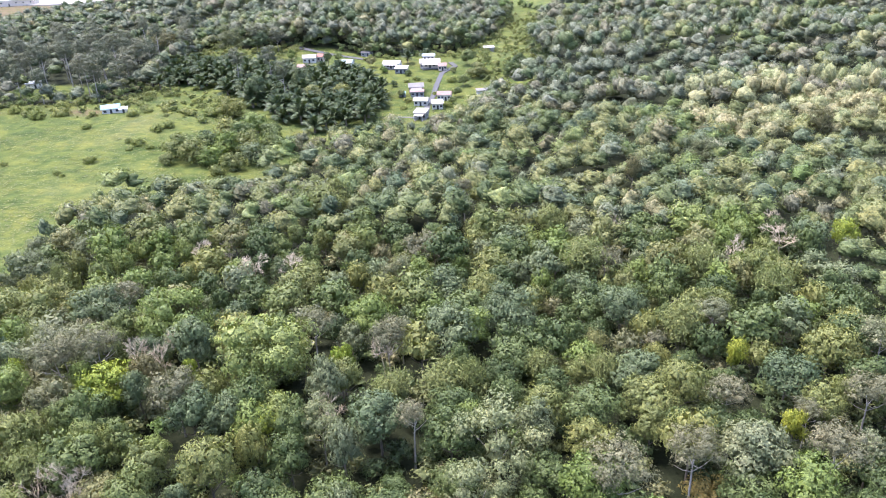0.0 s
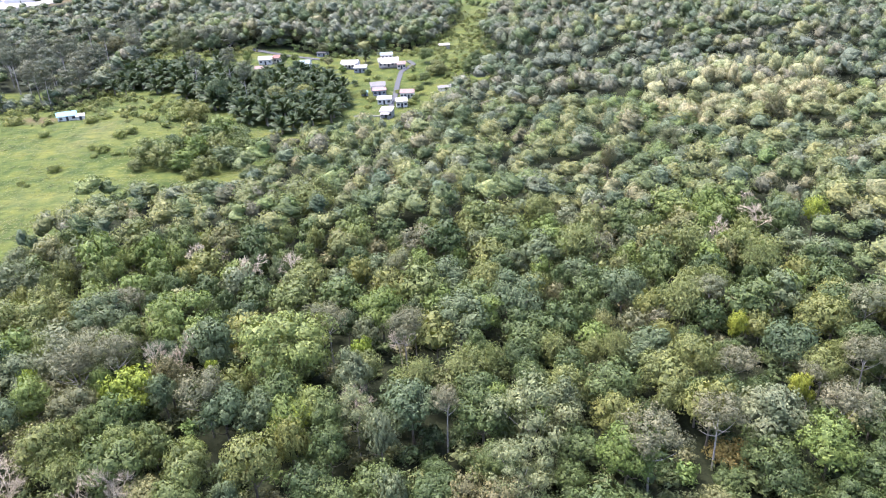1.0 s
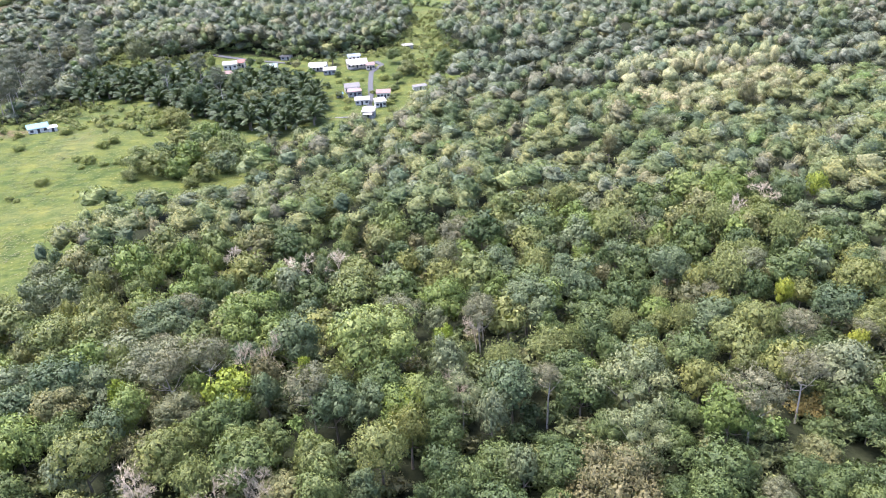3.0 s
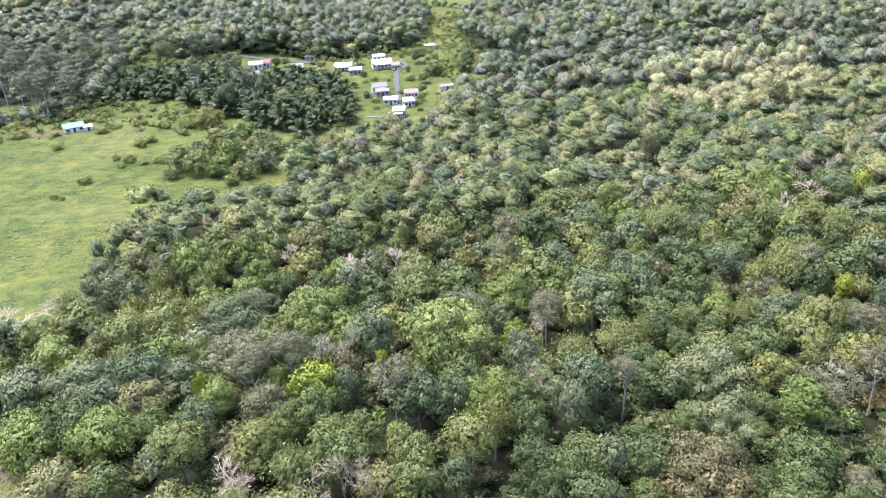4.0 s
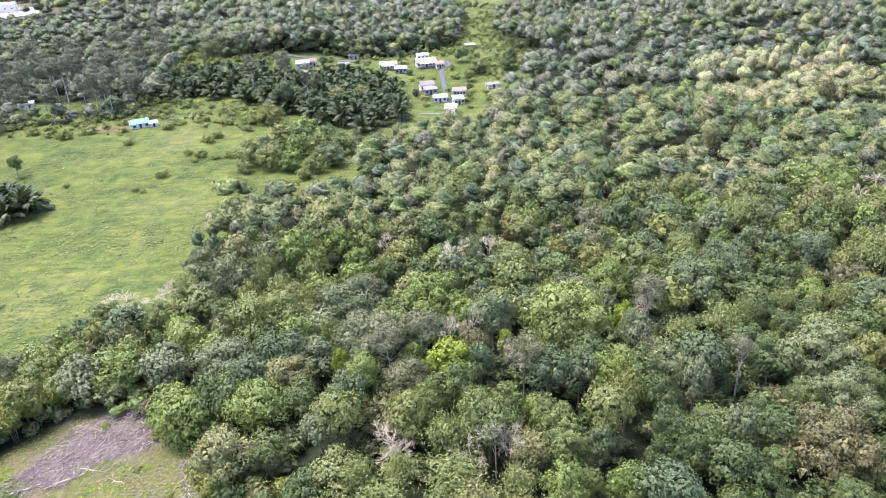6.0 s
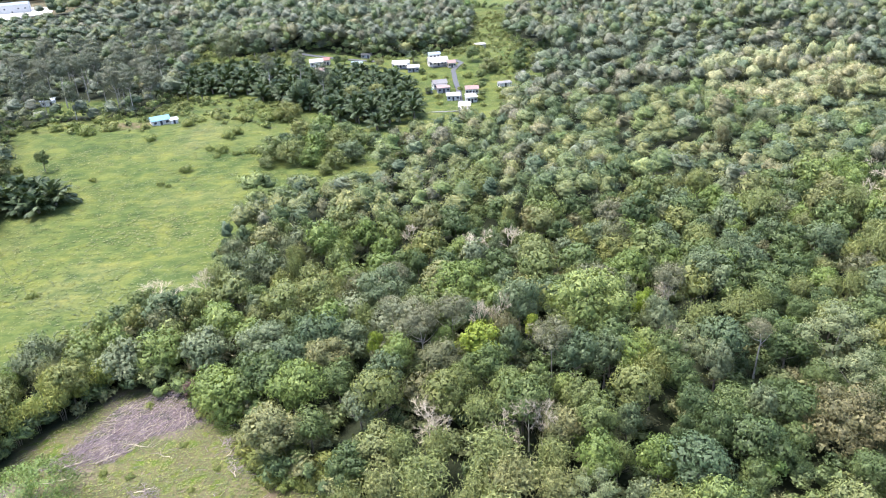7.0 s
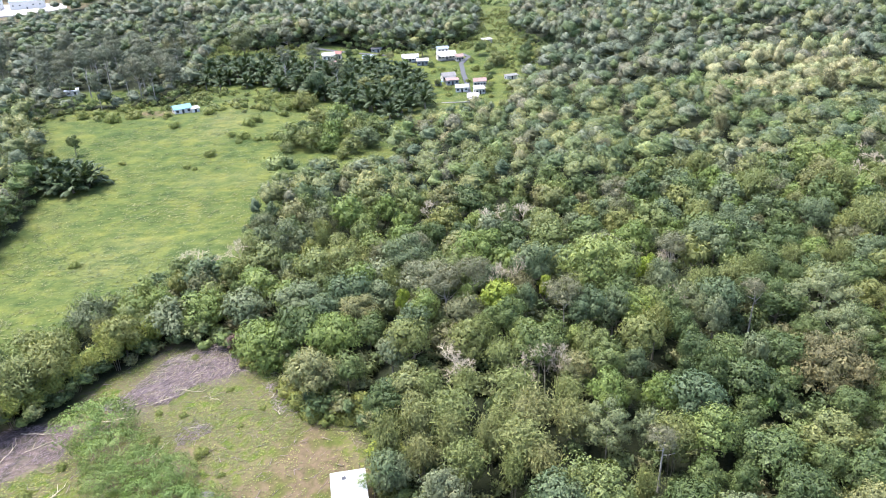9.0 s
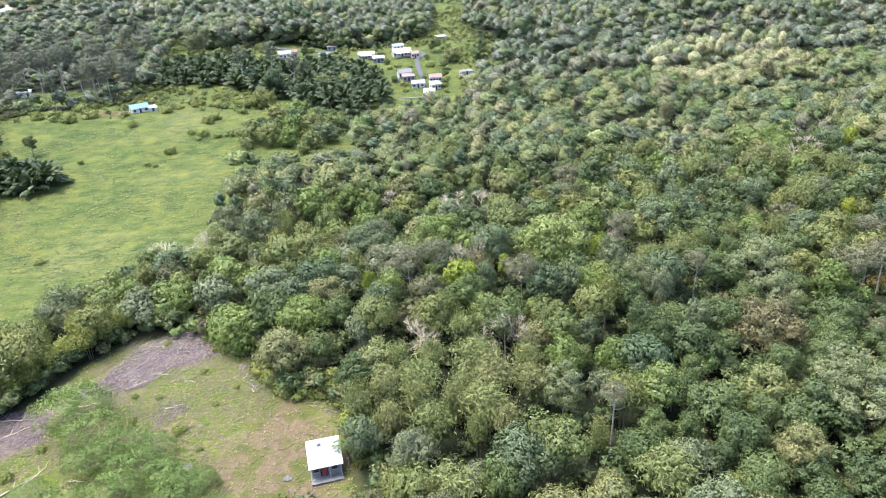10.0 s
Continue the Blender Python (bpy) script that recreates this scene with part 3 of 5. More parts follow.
def plant(kind, x, y, r, h, variant=None, coarse=False):
    """A tree of its own: crown radius r, height h, on the ground at x, y."""
    v = rng.randrange(5) if variant is None else variant
    spin, z = rng.uniform(0, 360), float(land(x, y)) - 0.1
    big = r > 5.8 and kind in ("drape", "brown", "olive", "broad", "blue", "pale", "deep")
    if kind == "bare":
        sx, sz = r / 3.5, h / 13.0
    elif kind in ("bamboo", "cane"):
        sx, sz = r / 4.5, h / 10.0
    else:
        sx, sz = r / 4.5, 1.0
    want = Vector((sx, sx * rng.uniform(0.9, 1.1), sz))
    key = (kind, v, coarse, round(h / 2.0) * 2 if kind not in ("bare", "bamboo", "cane") else 0, round(r) if kind not in ("bare", "bamboo", "cane") else 0)
    name, label = NAMES[kind]
    m = pose(x, y, z, 0, 0, spin)
    if kind not in ("bare", "bamboo", "cane"):
        want = Vector((1, 1, 1)) * rng.uniform(0.94, 1.06)
    if key in PROTO:
        p = PROTO[key]
        return copy_thing(p, m @ Matrix.Diagonal((want.x / p.scale.x, want.y / p.scale.y, want.z / p.scale.z, 1)))
    root = tagged(new(name), label, "shrub" if name.endswith("shrub") else "bamboo" if kind in ("bamboo", "cane") else "tree", "trees of the forest")
    root.empty_display_size = 0.5
    seed = v * 17 + sum(map(ord, kind))
    if kind == "bare":
        new("limb_crown", as_mesh("bare_branches", bare_mesh(seed, 13.0, 3.5), DEAD_WOOD)).parent = root
    elif kind in ("bamboo", "cane"):
        if ("mesh", kind, v) not in PROTO:
            d = bamboo_crown(seed) if kind == "bamboo" else bamboo_crown(seed, 34, 44, (0.24, 0.06))
            PROTO["mesh", kind, v] = as_mesh("bamboo_leaves", (d[0] * np.array([4.5, 4.5, 4.7]), *d[1:]), LEAF[kind], False)
            PROTO["stem", kind, v] = as_mesh("culm", tube([(0.5, 0, -0.3), (0.9, 0, 4.5), (2.0, 0, 8.2)], [0.06, 0.05, 0.02], 4), BARK)
        for k in range(6):
            cane = new("culm", PROTO["stem", kind, v])
            cane.parent, cane.rotation_euler = root, (0, 0, k * 1.05)
        new("foliage", PROTO["mesh", kind, v]).parent = root
    else:
        if ("mesh", kind, v, coarse, big) not in PROTO:
            form = dict(CROWNS[kind])
            form["leaf"] = (form["leaf"][0] * 1.14, form["leaf"][1] * 1.2)
            if big:
                form.update(lobes=form["lobes"] + 9, lobe_r=0.29, spread=0.75, leaf=(form["leaf"][0] * 0.72, form["leaf"][1] * 0.72), tuft_r=0.075)
            if coarse:
                form.update(tufts=int(form["tufts"] * 0.62), sprays=max(6, int(form["sprays"] * 0.7)), leaf=(form["leaf"][0] * 1.3, form["leaf"][1] * 1.35), fill_in=min(20, form.get("fill_in", 20)))
            PROTO["mesh", kind, v, coarse, big] = as_mesh(kind + "_crown", crown(seed, **form), LEAF[kind], soft=True)
        flat = CROWNS[kind]["flat"]
        deep = max(r * flat, 0.40 * h) if kind not in ("pale", "acacia", "tallgrey", "plume", "shrub", "fern", "gold") else r * flat
        up = max(h - deep, deep * 0.55) if kind not in ("shrub", "fern") else deep * 0.3
        stem = stem_mesh(seed + 3, up, r, 0.03 if kind not in ("pale", "tallgrey", "plume") else 0.016, fork=0.45 if kind not in ("pale", "plume") else 0.55)
        new("trunk", as_mesh("trunk", stem, PALE_BARK if kind in ("pale", "plume", "tallgrey") else BARK)).parent = root
        c = new("crown", PROTO["mesh", kind, v, coarse, big])
        c.parent, c.location, c.scale = root, (0, 0, up), (r, r, deep / flat)
    root.matrix_basis = m @ Matrix.Diagonal((*want, 1))
    PROTO[key] = root
    return root


# single trees that stand out: x, y, crown radius, height
LANDMARKS = {}
LANDMARKS["bare"] = [(59, 153, 3.4, 13), (75, 170, 2.7, 12), (66, 145, 2.5, 11), (-54, 146, 4.5, 13), (-58, 105, 3.4, 15), (-62, 104, 2.4, 14), (-60, 75, 2.8, 12), (-64, 74, 2.7, 10), (-70, 158, 3.0, 12), (-79, 132, 2.4, 12), (35, 173, 2.3, 12), (-58, 74, 2.9, 13), (-122, 145, 3.8, 12), (-132, 144, 5.5, 10), (-45, 148, 3.4, 13), (-65, 162, 2.6, 11), (-19, 112, 2.9, 12), (-26, 94, 2.6, 12), (73, 161, 4.7, 12), (-75, 76, 2.6, 10), (-76, 78, 3.6, 10)]
LANDMARKS["pale"] = [(-33, 117, 4.7, 14), (-18, 113, 3.9, 13), (51, 83, 5.1, 14), (30, 81, 4.2, 14), (40, 97, 3.9, 12), (62, 96, 4.3, 13), (-77, 106, 6.5, 13), (18, 76, 4.6, 15), (-49, 50, 2.7, 13), (-74, 100, 4.1, 12), (-68, 102, 3.9, 14), (-77, 131, 3.5, 13), (-72, 94, 3.4, 9), (72, 112, 3.6, 12), (-5, 193, 2.8, 12), (45, 122, 3.6, 12)]
LANDMARKS["plume"] = [(2, 86, 7.3, 17), (-2, 74, 4.5, 14), (-55, 57, 4.0, 13), (-8, 47, 5.6, 15), (-9, 40, 5.4, 14), (-26, 89, 3.7, 14)]
LANDMARKS["glow"] = [(-64, 96, 4.8, 12), (-52, 102, 1.7, 10), (-26, 108, 2.4, 12), (-36, 90, 3.6, 11), (49, 92, 2.2, 10), (46, 111, 2.3, 12), (88, 161, 3.6, 13), (-83, 101, 2.5, 10)]
LANDMARKS["gold"] = [(33, 82, 4.3, 5)]
LANDMARKS["olive"] = [(31, 86, 4.6, 13), (47, 126, 4.0, 13), (2, 194, 6.3, 13), (18, 171, 3.7, 12), (-72, 83, 4.4, 11), (33, 100, 4.4, 13), (62, 110, 5.5, 14), (-47, 194, 9.4, 11), (-99, 127, 9.4, 13), (-71, 84, 3.2, 11), (-84, 84, 4.7, 11), (-21, 136, 4.3, 13), (0, 135, 4.3, 13), (71, 120, 4.4, 13), (-95, 131, 6.6, 13)]
LANDMARKS["drape"] = [(-39, 105, 8.4, 18), (-62, 121, 6.7, 15), (-23, 124, 5.2, 14), (-37, 89, 3.6, 12), (-34, 92, 3.8, 12), (-52, 64, 3.5, 12), (15, 77, 4.7, 13), (-70, 99, 2.2, 10), (-99, 93, 5.1, 12), (-127, 117, 5.7, 9), (-114, 102, 5.5, 9), (-97, 93, 5.1, 12), (-110, 98, 5.6, 7), (-3, 120, 4.5, 13), (45, 76, 4.6, 12)]
LANDMARKS["blue"] = [(28, 126, 5.0, 14), (52, 103, 5.2, 13), (40, 84, 5.2, 13), (-94, 106, 5.4, 14), (-104, 108, 6.2, 14), (-53, 108, 4.6, 15), (-27, 99, 3.5, 14), (-7, 118, 6.1, 14), (5, 125, 6.3, 14), (-47, 90, 3.9, 12), (-9, 137, 5.6, 13), (-80, 125, 5.9, 13), (-90, 57, 3.4, 9), (-17, 91, 5.3, 13), (-58, 95, 2.9, 12), (27, 105, 4.7, 13)]
LANDMARKS["wisp"] = [(-108, 149, 6.7, 13), (-152, 120, 7.4, 9), (-100, 159, 6.7, 13), (-117, 164, 4.7, 11), (69, 227, 5.9, 14), (71, 224, 4.6, 15)]
LANDMARKS["white"] = [(-118, 115, 4.9, 12), (-117, 112, 5.1, 12), (-87, 84, 3.2, 11), (-89, 56, 2.9, 8), (-20, 73, 2.7, 12), (-135, 116, 5.4, 10), (-22, 85, 2.7, 12)]
LANDMARKS["brown"] = [(-8, 68, 7.4, 12), (-85, 135, 4.1, 10), (-71, 92, 4.2, 10), (18, 101, 3.0, 8), (-75, 86, 5.2, 9), (-19, 140, 3.8, 13), (47, 210, 2.7, 14), (105, 302, 3.4, 14), (123, 256, 4.2, 15), (137, 255, 4.3, 15), (-186, 423, 7.4, 16), (-80, 100, 4.7, 8), (-64, 125, 3.0, 12)]

taken = []
for kind, spots in LANDMARKS.items():
    for x, y, r, h in spots:
        plant(kind, x, y, r, h)
        taken.append((x, y, r * (0.5 if kind == "bare" else 1.0)))


def forest_at(x, y):
    """Where the closed forest stands."""
    return ~(inside(MEADOW, x, y) | inside(CLEARING, x, y) | inside(FAR_MEADOW, x, y) | inside(FAR_YARD, x, y))


def spots(x0, x1, y0, y1, step, rs):
    """Jittered places, a step apart."""
    out, j = [], 0
    y = y0
    while y < y1:
        for x in np.arange(x0 + (j % 2) * step / 2, x1, step):
            out.append((x + rs.uniform(-0.44, 0.44) * step, y + rs.uniform(-0.44, 0.44) * step))
        y += step * 0.866
        j += 1
    return np.array(out)


def wooded(points):
    return points[forest_at(*points.T)]


BAMBOO = [(-88, 76), (-92, 64), (-84, 50), (-60, 48), (-52, 60), (-56, 76), (-70, 82)]
BAMBOO_EAST = [(-22, 100), (10, 100), (14, 108), (0, 114), (-20, 110)]

rs_forest = np.random.RandomState(5)
near = 0
for x, y in wooded(spots(-172, 84, 8, 172, 5.7, rs_forest)):
    if y < 30 and not -88 < x < 30 or y < 40 and x > 44 or y < 52 and x > 66:
        continue
    if border(CLEARING, x, y) > -2.0 or border(MEADOW, x, y) > -2.6:
        continue
    if any((x - a) ** 2 + (y - b) ** 2 < (0.66 * (c + 3.0)) ** 2 for a, b, c in taken):
        continue
    u = float(np.clip(0.62 * rs_forest.uniform() + 0.38 * (0.5 + 0.62 * patchy(x, y, 5.5, 4)), 0, 0.999))
    edge = -max(float(border(MEADOW, x, y)), float(border(CLEARING, x, y)))
    r = 2.5 + 3.0 * rs_forest.uniform() ** 1.7
    h = 6.2 + 1.1 * r + rs_forest.uniform(-1.0, 2.0) - (1.5 if edge < 8 else 0) + 1.2 * float(patchy(x, y, 13, 3))
    if inside(BAMBOO, x, y) or inside(BAMBOO_EAST, x, y):
        kind = "bamboo" if u < 0.85 else "broad"
        h = rs_forest.uniform(9, 11)
    elif u < 0.46:
        kind = "broad"
    elif u < 0.56:
        kind = "blue"
    elif u < 0.68:
        kind = "olive"
    elif u < 0.78:
        kind = "drape"
    elif u < 0.83:
        kind = "bamboo"
    elif u < 0.88:
        kind = "brown"
    elif u < 0.91:
        kind = "white"
    else:
        kind = "pale"
    if x > -26 and y < 82:
        h -= 2.5
        if -12 < x < 6 and 54 < y < 66 and rs_forest.uniform() < 0.5:
            continue
    if x > -42 and y < 112 and kind in ("pale", "white", "olive", "drape", "bamboo") and rs_forest.uniform() < (0.95 if x > -30 and y < 84 else 0.55):
        kind = "broad" if u < 0.8 else "blue"
    if (x > -12 and y < 138 or x > -36 and y < 96) and kind in ("broad", "blue", "white") and rs_forest.uniform() < 0.75:
        kind = "deep"
    plant(kind, x, y, r, h, coarse=y > 112)
    taken.append((x, y, r))
    near += 1


# ---- the woods beyond, past counting ----
LOD = {}


def far_crown(kind, v, level):
    """A coarser crown for trees far off."""
    if (kind, v, level) not in LOD:
        form = dict(flat=CROWNS[kind]["flat"], droop=0.6, ragged=0.22)
        if level == 1:
            form.update(lobes=10, tufts=15, sprays=4, leaf=(0.13, 0.072), tuft_r=0.10, mass=(12, 6), scatter=0.6, lobe_r=0.36, spread=0.67)
        elif level == 2:
            form.update(lobes=9, tufts=12, sprays=3, leaf=(0.15, 0.085), tuft_r=0.10, mass=(10, 5), scatter=0.5, lobe_r=0.38, spread=0.66)
        else:
            form.update(lobes=6, tufts=8, sprays=4, leaf=(0.22, 0.11), tuft_r=0.15, core=0.8, fill_in=8, scatter=0.5)
        LOD[kind, v, level] = crown(900 + v * 13 + level + len(kind), **form)
    return LOD[kind, v, level]


def woods(name, kind, trees, level, label):
    """Many trees of one kind joined into one sheet of forest: rows of x, y, crown radius, height."""
    if not trees:
        return
    rs = np.random.RandomState(len(trees))
    chunks, tone = [], []
    for x, y, r, h in trees:
        v, f, nn = far_crown(kind, rs.randint(5), level)
        a = rs.uniform(0, 6.28)
        c, s = math.cos(a), math.sin(a)
        w = np.stack([v[:, 0] * c - v[:, 1] * s, v[:, 0] * s + v[:, 1] * c, v[:, 2]], 1) * r
        g = float(land(x, y))
        deep = max(0.8 * r * CROWNS[kind]["flat"], 0.30 * h) if kind != "shrub" else r * 0.7
        w[:, 2] *= deep / (r * CROWNS[kind]["flat"])
        up = max(h - deep, r * 0.5)
        nn = np.stack([nn[:, 0] * c - nn[:, 1] * s, nn[:, 0] * s + nn[:, 1] * c, nn[:, 2]], 1)
        chunks.append((w + np.array([x, y, g + up]), f, nn))
        tone.append(np.full(len(f), rs.uniform()))
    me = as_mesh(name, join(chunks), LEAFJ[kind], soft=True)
    me.attributes.new("tone", "FLOAT", "FACE").data.foreach_set("value", np.concatenate(tone).astype(np.float32))
    tagged(new(name, me), label, "forest", kind="stuff")


# trees here take the sunny tint, a pool of sunlight painted on the canopy
SUNLIT_TINT = [(80, 262), (100, 232), (150, 248), (178, 275), (162, 335), (112, 340), (84, 300)]
HILLTOP = [(-235, 308), (-170, 322), (-166, 372), (-162, 440), (-180, 520), (-300, 520), (-330, 400), (-300, 310)]
mid_trees, far_trees = {}, {}
rs_mid = np.random.RandomState(8)
for x, y in wooded(spots(-330, 250, 60, 300, 5.9, rs_mid)):
    if -172 <= x <= 84 and y <= 172:
        continue
    if x > 66 + (y - 60) * 0.75 or x < -238:
        continue
    if inside(HILLTOP, x, y) or any((x - a) ** 2 + (y - b) ** 2 < 12 for a, b, c in taken[:160]):
        continue
    u = float(np.clip(0.6 * rs_mid.uniform() + 0.4 * (0.5 + 0.62 * patchy(x, y, 7.5, 4)), 0, 0.999))
    big = 2.3 + 3.4 * rs_mid.uniform() ** 1.8
    sunny = inside(SUNLIT_TINT, x, y)
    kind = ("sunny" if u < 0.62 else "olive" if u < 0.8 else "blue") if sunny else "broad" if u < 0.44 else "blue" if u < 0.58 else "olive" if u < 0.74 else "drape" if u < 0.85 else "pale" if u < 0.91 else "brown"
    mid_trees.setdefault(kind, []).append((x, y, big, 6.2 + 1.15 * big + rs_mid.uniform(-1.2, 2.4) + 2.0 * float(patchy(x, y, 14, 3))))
for x, y in wooded(np.concatenate([spots(-520, 420, 300, 540, 7.5, rs_mid), spots(-600, 480, 540, 900, 10.5, rs_mid)])):
    if x > 56 + 0.66 * y or x < -105 - 0.52 * y or y > 715 - 0.45 * x or inside(HILLTOP, x, y):
        continue
    # beyond y 655 the sunlit tint is painted on most trees too
    u = rs_mid.uniform()
    # mostly grey and blue leaves, so the colours imitate haze
    kind = "sunny" if (inside(SUNLIT_TINT, x, y) or y > 655) and u < 0.7 else "broad" if u < 0.22 else "grey" if u < 0.62 else "blue" if u < 0.80 else "wisp" if u < 0.86 else "olive" if u < 0.90 else "pale"
    k = 1.0 if y < 560 else 1.3
    if x < -225 and 370 < y < 600:
        far_trees.setdefault(kind, []).append((x, y, rs_mid.uniform(3.4, 5.4), rs_mid.uniform(4.5, 8.0)))
        continue
    far_trees.setdefault(kind, []).append((x, y, k * (2.6 + 4.6 * rs_mid.uniform() ** 1.5), rs_mid.uniform(7.5, 17.0) + 3.6 * float(patchy(x, y, 21, 5))))
for x, y in wooded(spots(-176, 4, 424, 492, 6.0, rs_mid)):
    far_trees.setdefault(("broad", "drape", "blue")[rs_mid.randint(3)], []).append((x, y, rs_mid.uniform(2.8, 5.2), rs_mid.uniform(6.0, 13.0)))
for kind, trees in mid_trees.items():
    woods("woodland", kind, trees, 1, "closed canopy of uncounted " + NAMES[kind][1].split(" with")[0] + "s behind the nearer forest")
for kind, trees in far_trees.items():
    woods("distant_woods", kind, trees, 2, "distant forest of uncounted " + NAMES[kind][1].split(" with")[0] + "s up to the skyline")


# ---- helpers for built things ----
def part(name, bm, material, parent, label=""):
    me = bpy.data.meshes.new(name)
    bm.to_mesh(me)
    bm.free()
    me.materials.append(material)
    ob = new(name, me)
    ob.parent = parent
    return tagged(ob, label)


def box(bm, x, y, z, sx, sy, sz, tilt=None):
    """A box by its middle and full sizes."""
    m = Matrix.Translation((x, y, z))
    if tilt is not None:
        m = m @ tilt
    bmesh.ops.create_cube(bm, size=1.0, matrix=m @ Matrix.Diagonal((sx, sy, sz, 1)))
    return bm


def empty(name, x, y, turn, label, category, group="", lift=0.0):
    ob = tagged(new(name), label, category, group)
    ob.matrix_basis = pose(x, y, float(land(x, y)) + lift, 0, 0, turn)
    return ob


def slab_roof(bm, w, d, z0, z1, y0, y1, thick=0.1, ribs=0.9):
    """A sheet roof that rises from z0 at y0 to z1 at y1: one folded sheet with raised seams."""
    n = max(2, int(w / ribs))
    prof = []
    for k in range(n + 1):
        x = -w / 2 + k * w / n
        for o, up in ((-0.05, 0.0), (-0.035, 0.07), (0.035, 0.07), (0.05, 0.0)):
            if -w / 2 <= x + o <= w / 2:
                prof.append((x + o, up))
    rows = [[[bm.verts.new((x, yy, zz + (up + thick / 2 if top else -thick / 2))) for x, up in prof] for yy, zz in ((y0, z0), (y1, z1))] for top in (True, False)]
    (a, b), (c, e) = rows
    for i in range(len(prof) - 1):
        bm.faces.new((a[i], a[i + 1], b[i + 1], b[i]))
        bm.faces.new((c[i + 1], c[i], e[i], e[i + 1]))
        bm.faces.new((a[i + 1], a[i], c[i], c[i + 1]))
        bm.faces.new((b[i], b[i + 1], e[i + 1], e[i]))
    for i in (0, -1):
        bm.faces.new((a[i], b[i], e[i], c[i]))
    bmesh.ops.recalc_face_normals(bm, faces=bm.faces)


def house(name, x, y, turn, w, d, h, roof, wall, label, rise=1.2, porch=0.0, gable=True, storeys=1, windows=3, door=DARK_TRIM):
    """A sheet-roofed house, its front towards -y before it is turned."""
    ob = empty(name, x, y, turn, label, "house", "houses of the hamlet", -0.2)
    body = box(bmesh.new(), 0, 0, h / 2, w, d, h)
    wall_ob = part("wall", body, wall, ob)
    if gable:
        for side in (-1, 1):
            bm = bmesh.new()
            slab_roof(bm, w + 0.9, d, h - 0.15, h + rise, side * (d / 2 + 0.5), 0.0)
            part("roof", bm, roof, ob)
        for end in (-1, 1):
            bm = bmesh.new()
            vs = [bm.verts.new((end * (w / 2 - o), yy, zz)) for o in (0, 0.15) for yy, zz in ((-d / 2, h - 0.02), (d / 2, h - 0.02), (0, h + rise - 0.1))]
            bm.faces.new(vs[:3])
            bm.faces.new(vs[5:2:-1])
            for i in range(3):
                j = (i + 1) % 3
                bm.faces.new((vs[j], vs[i], vs[i + 3], vs[j + 3]))
            bmesh.ops.recalc_face_normals(bm, faces=bm.faces)
            part("gable", bm, wall, ob)
    else:
        bm = bmesh.new()
        slab_roof(bm, w + 0.7, d, h + 0.1, h + rise, -d / 2 - 0.6, d / 2 + 0.4)
        part("roof", bm, roof, ob)
    for s in range(storeys):
        zs = h / storeys * s + h / storeys * 0.55
        for k in range(windows):
            xx = (k + 0.5) / windows * w - w / 2
            if s == 0 and k == windows // 2:
                d_ob = part("door", box(bmesh.new(), xx, -d / 2 - 0.03, 1.05, 0.95, 0.08, 2.0), door, ob)
                continue
            win = part("window", box(bmesh.new(), xx, -d / 2 - 0.02, zs, 1.2, 0.06, 1.0), DARK_TRIM, ob, "dark window opening")
            part("sill", box(bmesh.new(), xx, -d / 2 - 0.08, zs - 0.55, 1.4, 0.14, 0.08), WALL_WHITE, win)
    for side in (-1, 1):
        part("window", box(bmesh.new(), side * (w / 2 + 0.02), 0, h * 0.55, 0.06, 1.2, 0.9), DARK_TRIM, ob, "dark window opening")
    if porch:
        bm = bmesh.new()
        slab_roof(bm, w * 0.8, porch, h - 0.75, h - 0.25, -d / 2 - porch, -d / 2 - 0.05)
        part("porch_roof", bm, roof, ob)
        part("porch_floor", box(bmesh.new(), 0, -d / 2 - porch / 2, 0.15, w * 0.8, porch, 0.3), CONCRETE, ob)
        for side in (-1, 1):
            part("post", box(bmesh.new(), side * w * 0.37, -d / 2 - porch + 0.15, (h - 0.7) / 2, 0.12, 0.12, h - 0.7), WALL_WHITE, ob)
    return ob


# ---- the hut in the clearing ----
hut = empty("hut", -96.6, 57.4, 1.5, "small white hut with a bright sheet roof in the clearing", "hut", lift=-0.05)
part("floor_slab", box(bmesh.new(), 0, -0.35, 0.08, 5.2, 6.9, 0.26), CONCRETE, hut, "pale concrete floor with an open porch")
for sx, sy, lx, ly in ((-2.4, 0.3, 0.14, 5.1), (2.4, 0.3, 0.14, 5.1), (0, 2.85, 4.94, 0.14)):
    part("wall", box(bmesh.new(), sx, sy, 1.45, lx, ly, 2.5), HUT_WALL, hut)
for sx, sz, lx, lz in ((-1.65, 1.4, 1.35, 2.4), (1.3, 1.4, 2.05, 2.4), (-0.35, 2.4, 1.25, 0.4)):
    part("front_wall", box(bmesh.new(), sx, -2.2, sz, lx, 0.12, lz), WALL_GREY, hut, "grey boarded front wall under the porch")
part("door", box(bmesh.new(), -0.35, -2.23, 1.2, 0.9, 0.08, 1.98), RED_DOOR, hut, "dark red door")
for sx, lx in ((1.35, 0.9), (-1.65, 0.75)):
    hw = part("window", box(bmesh.new(), sx, -2.28, 1.65, lx, 0.06, 0.8), DARK_TRIM, hut)
    part("sill", box(bmesh.new(), sx, -2.32, 1.22, lx + 0.15, 0.1, 0.07), HUT_WALL, hw)
bm = bmesh.new()
slab_roof(bm, 5.7, 6.6, 2.7, 3.35, -3.1, 3.3, 0.06, 0.72)
part("roof", bm, ROOF_WHITE, hut, "white corrugated sheet roof")
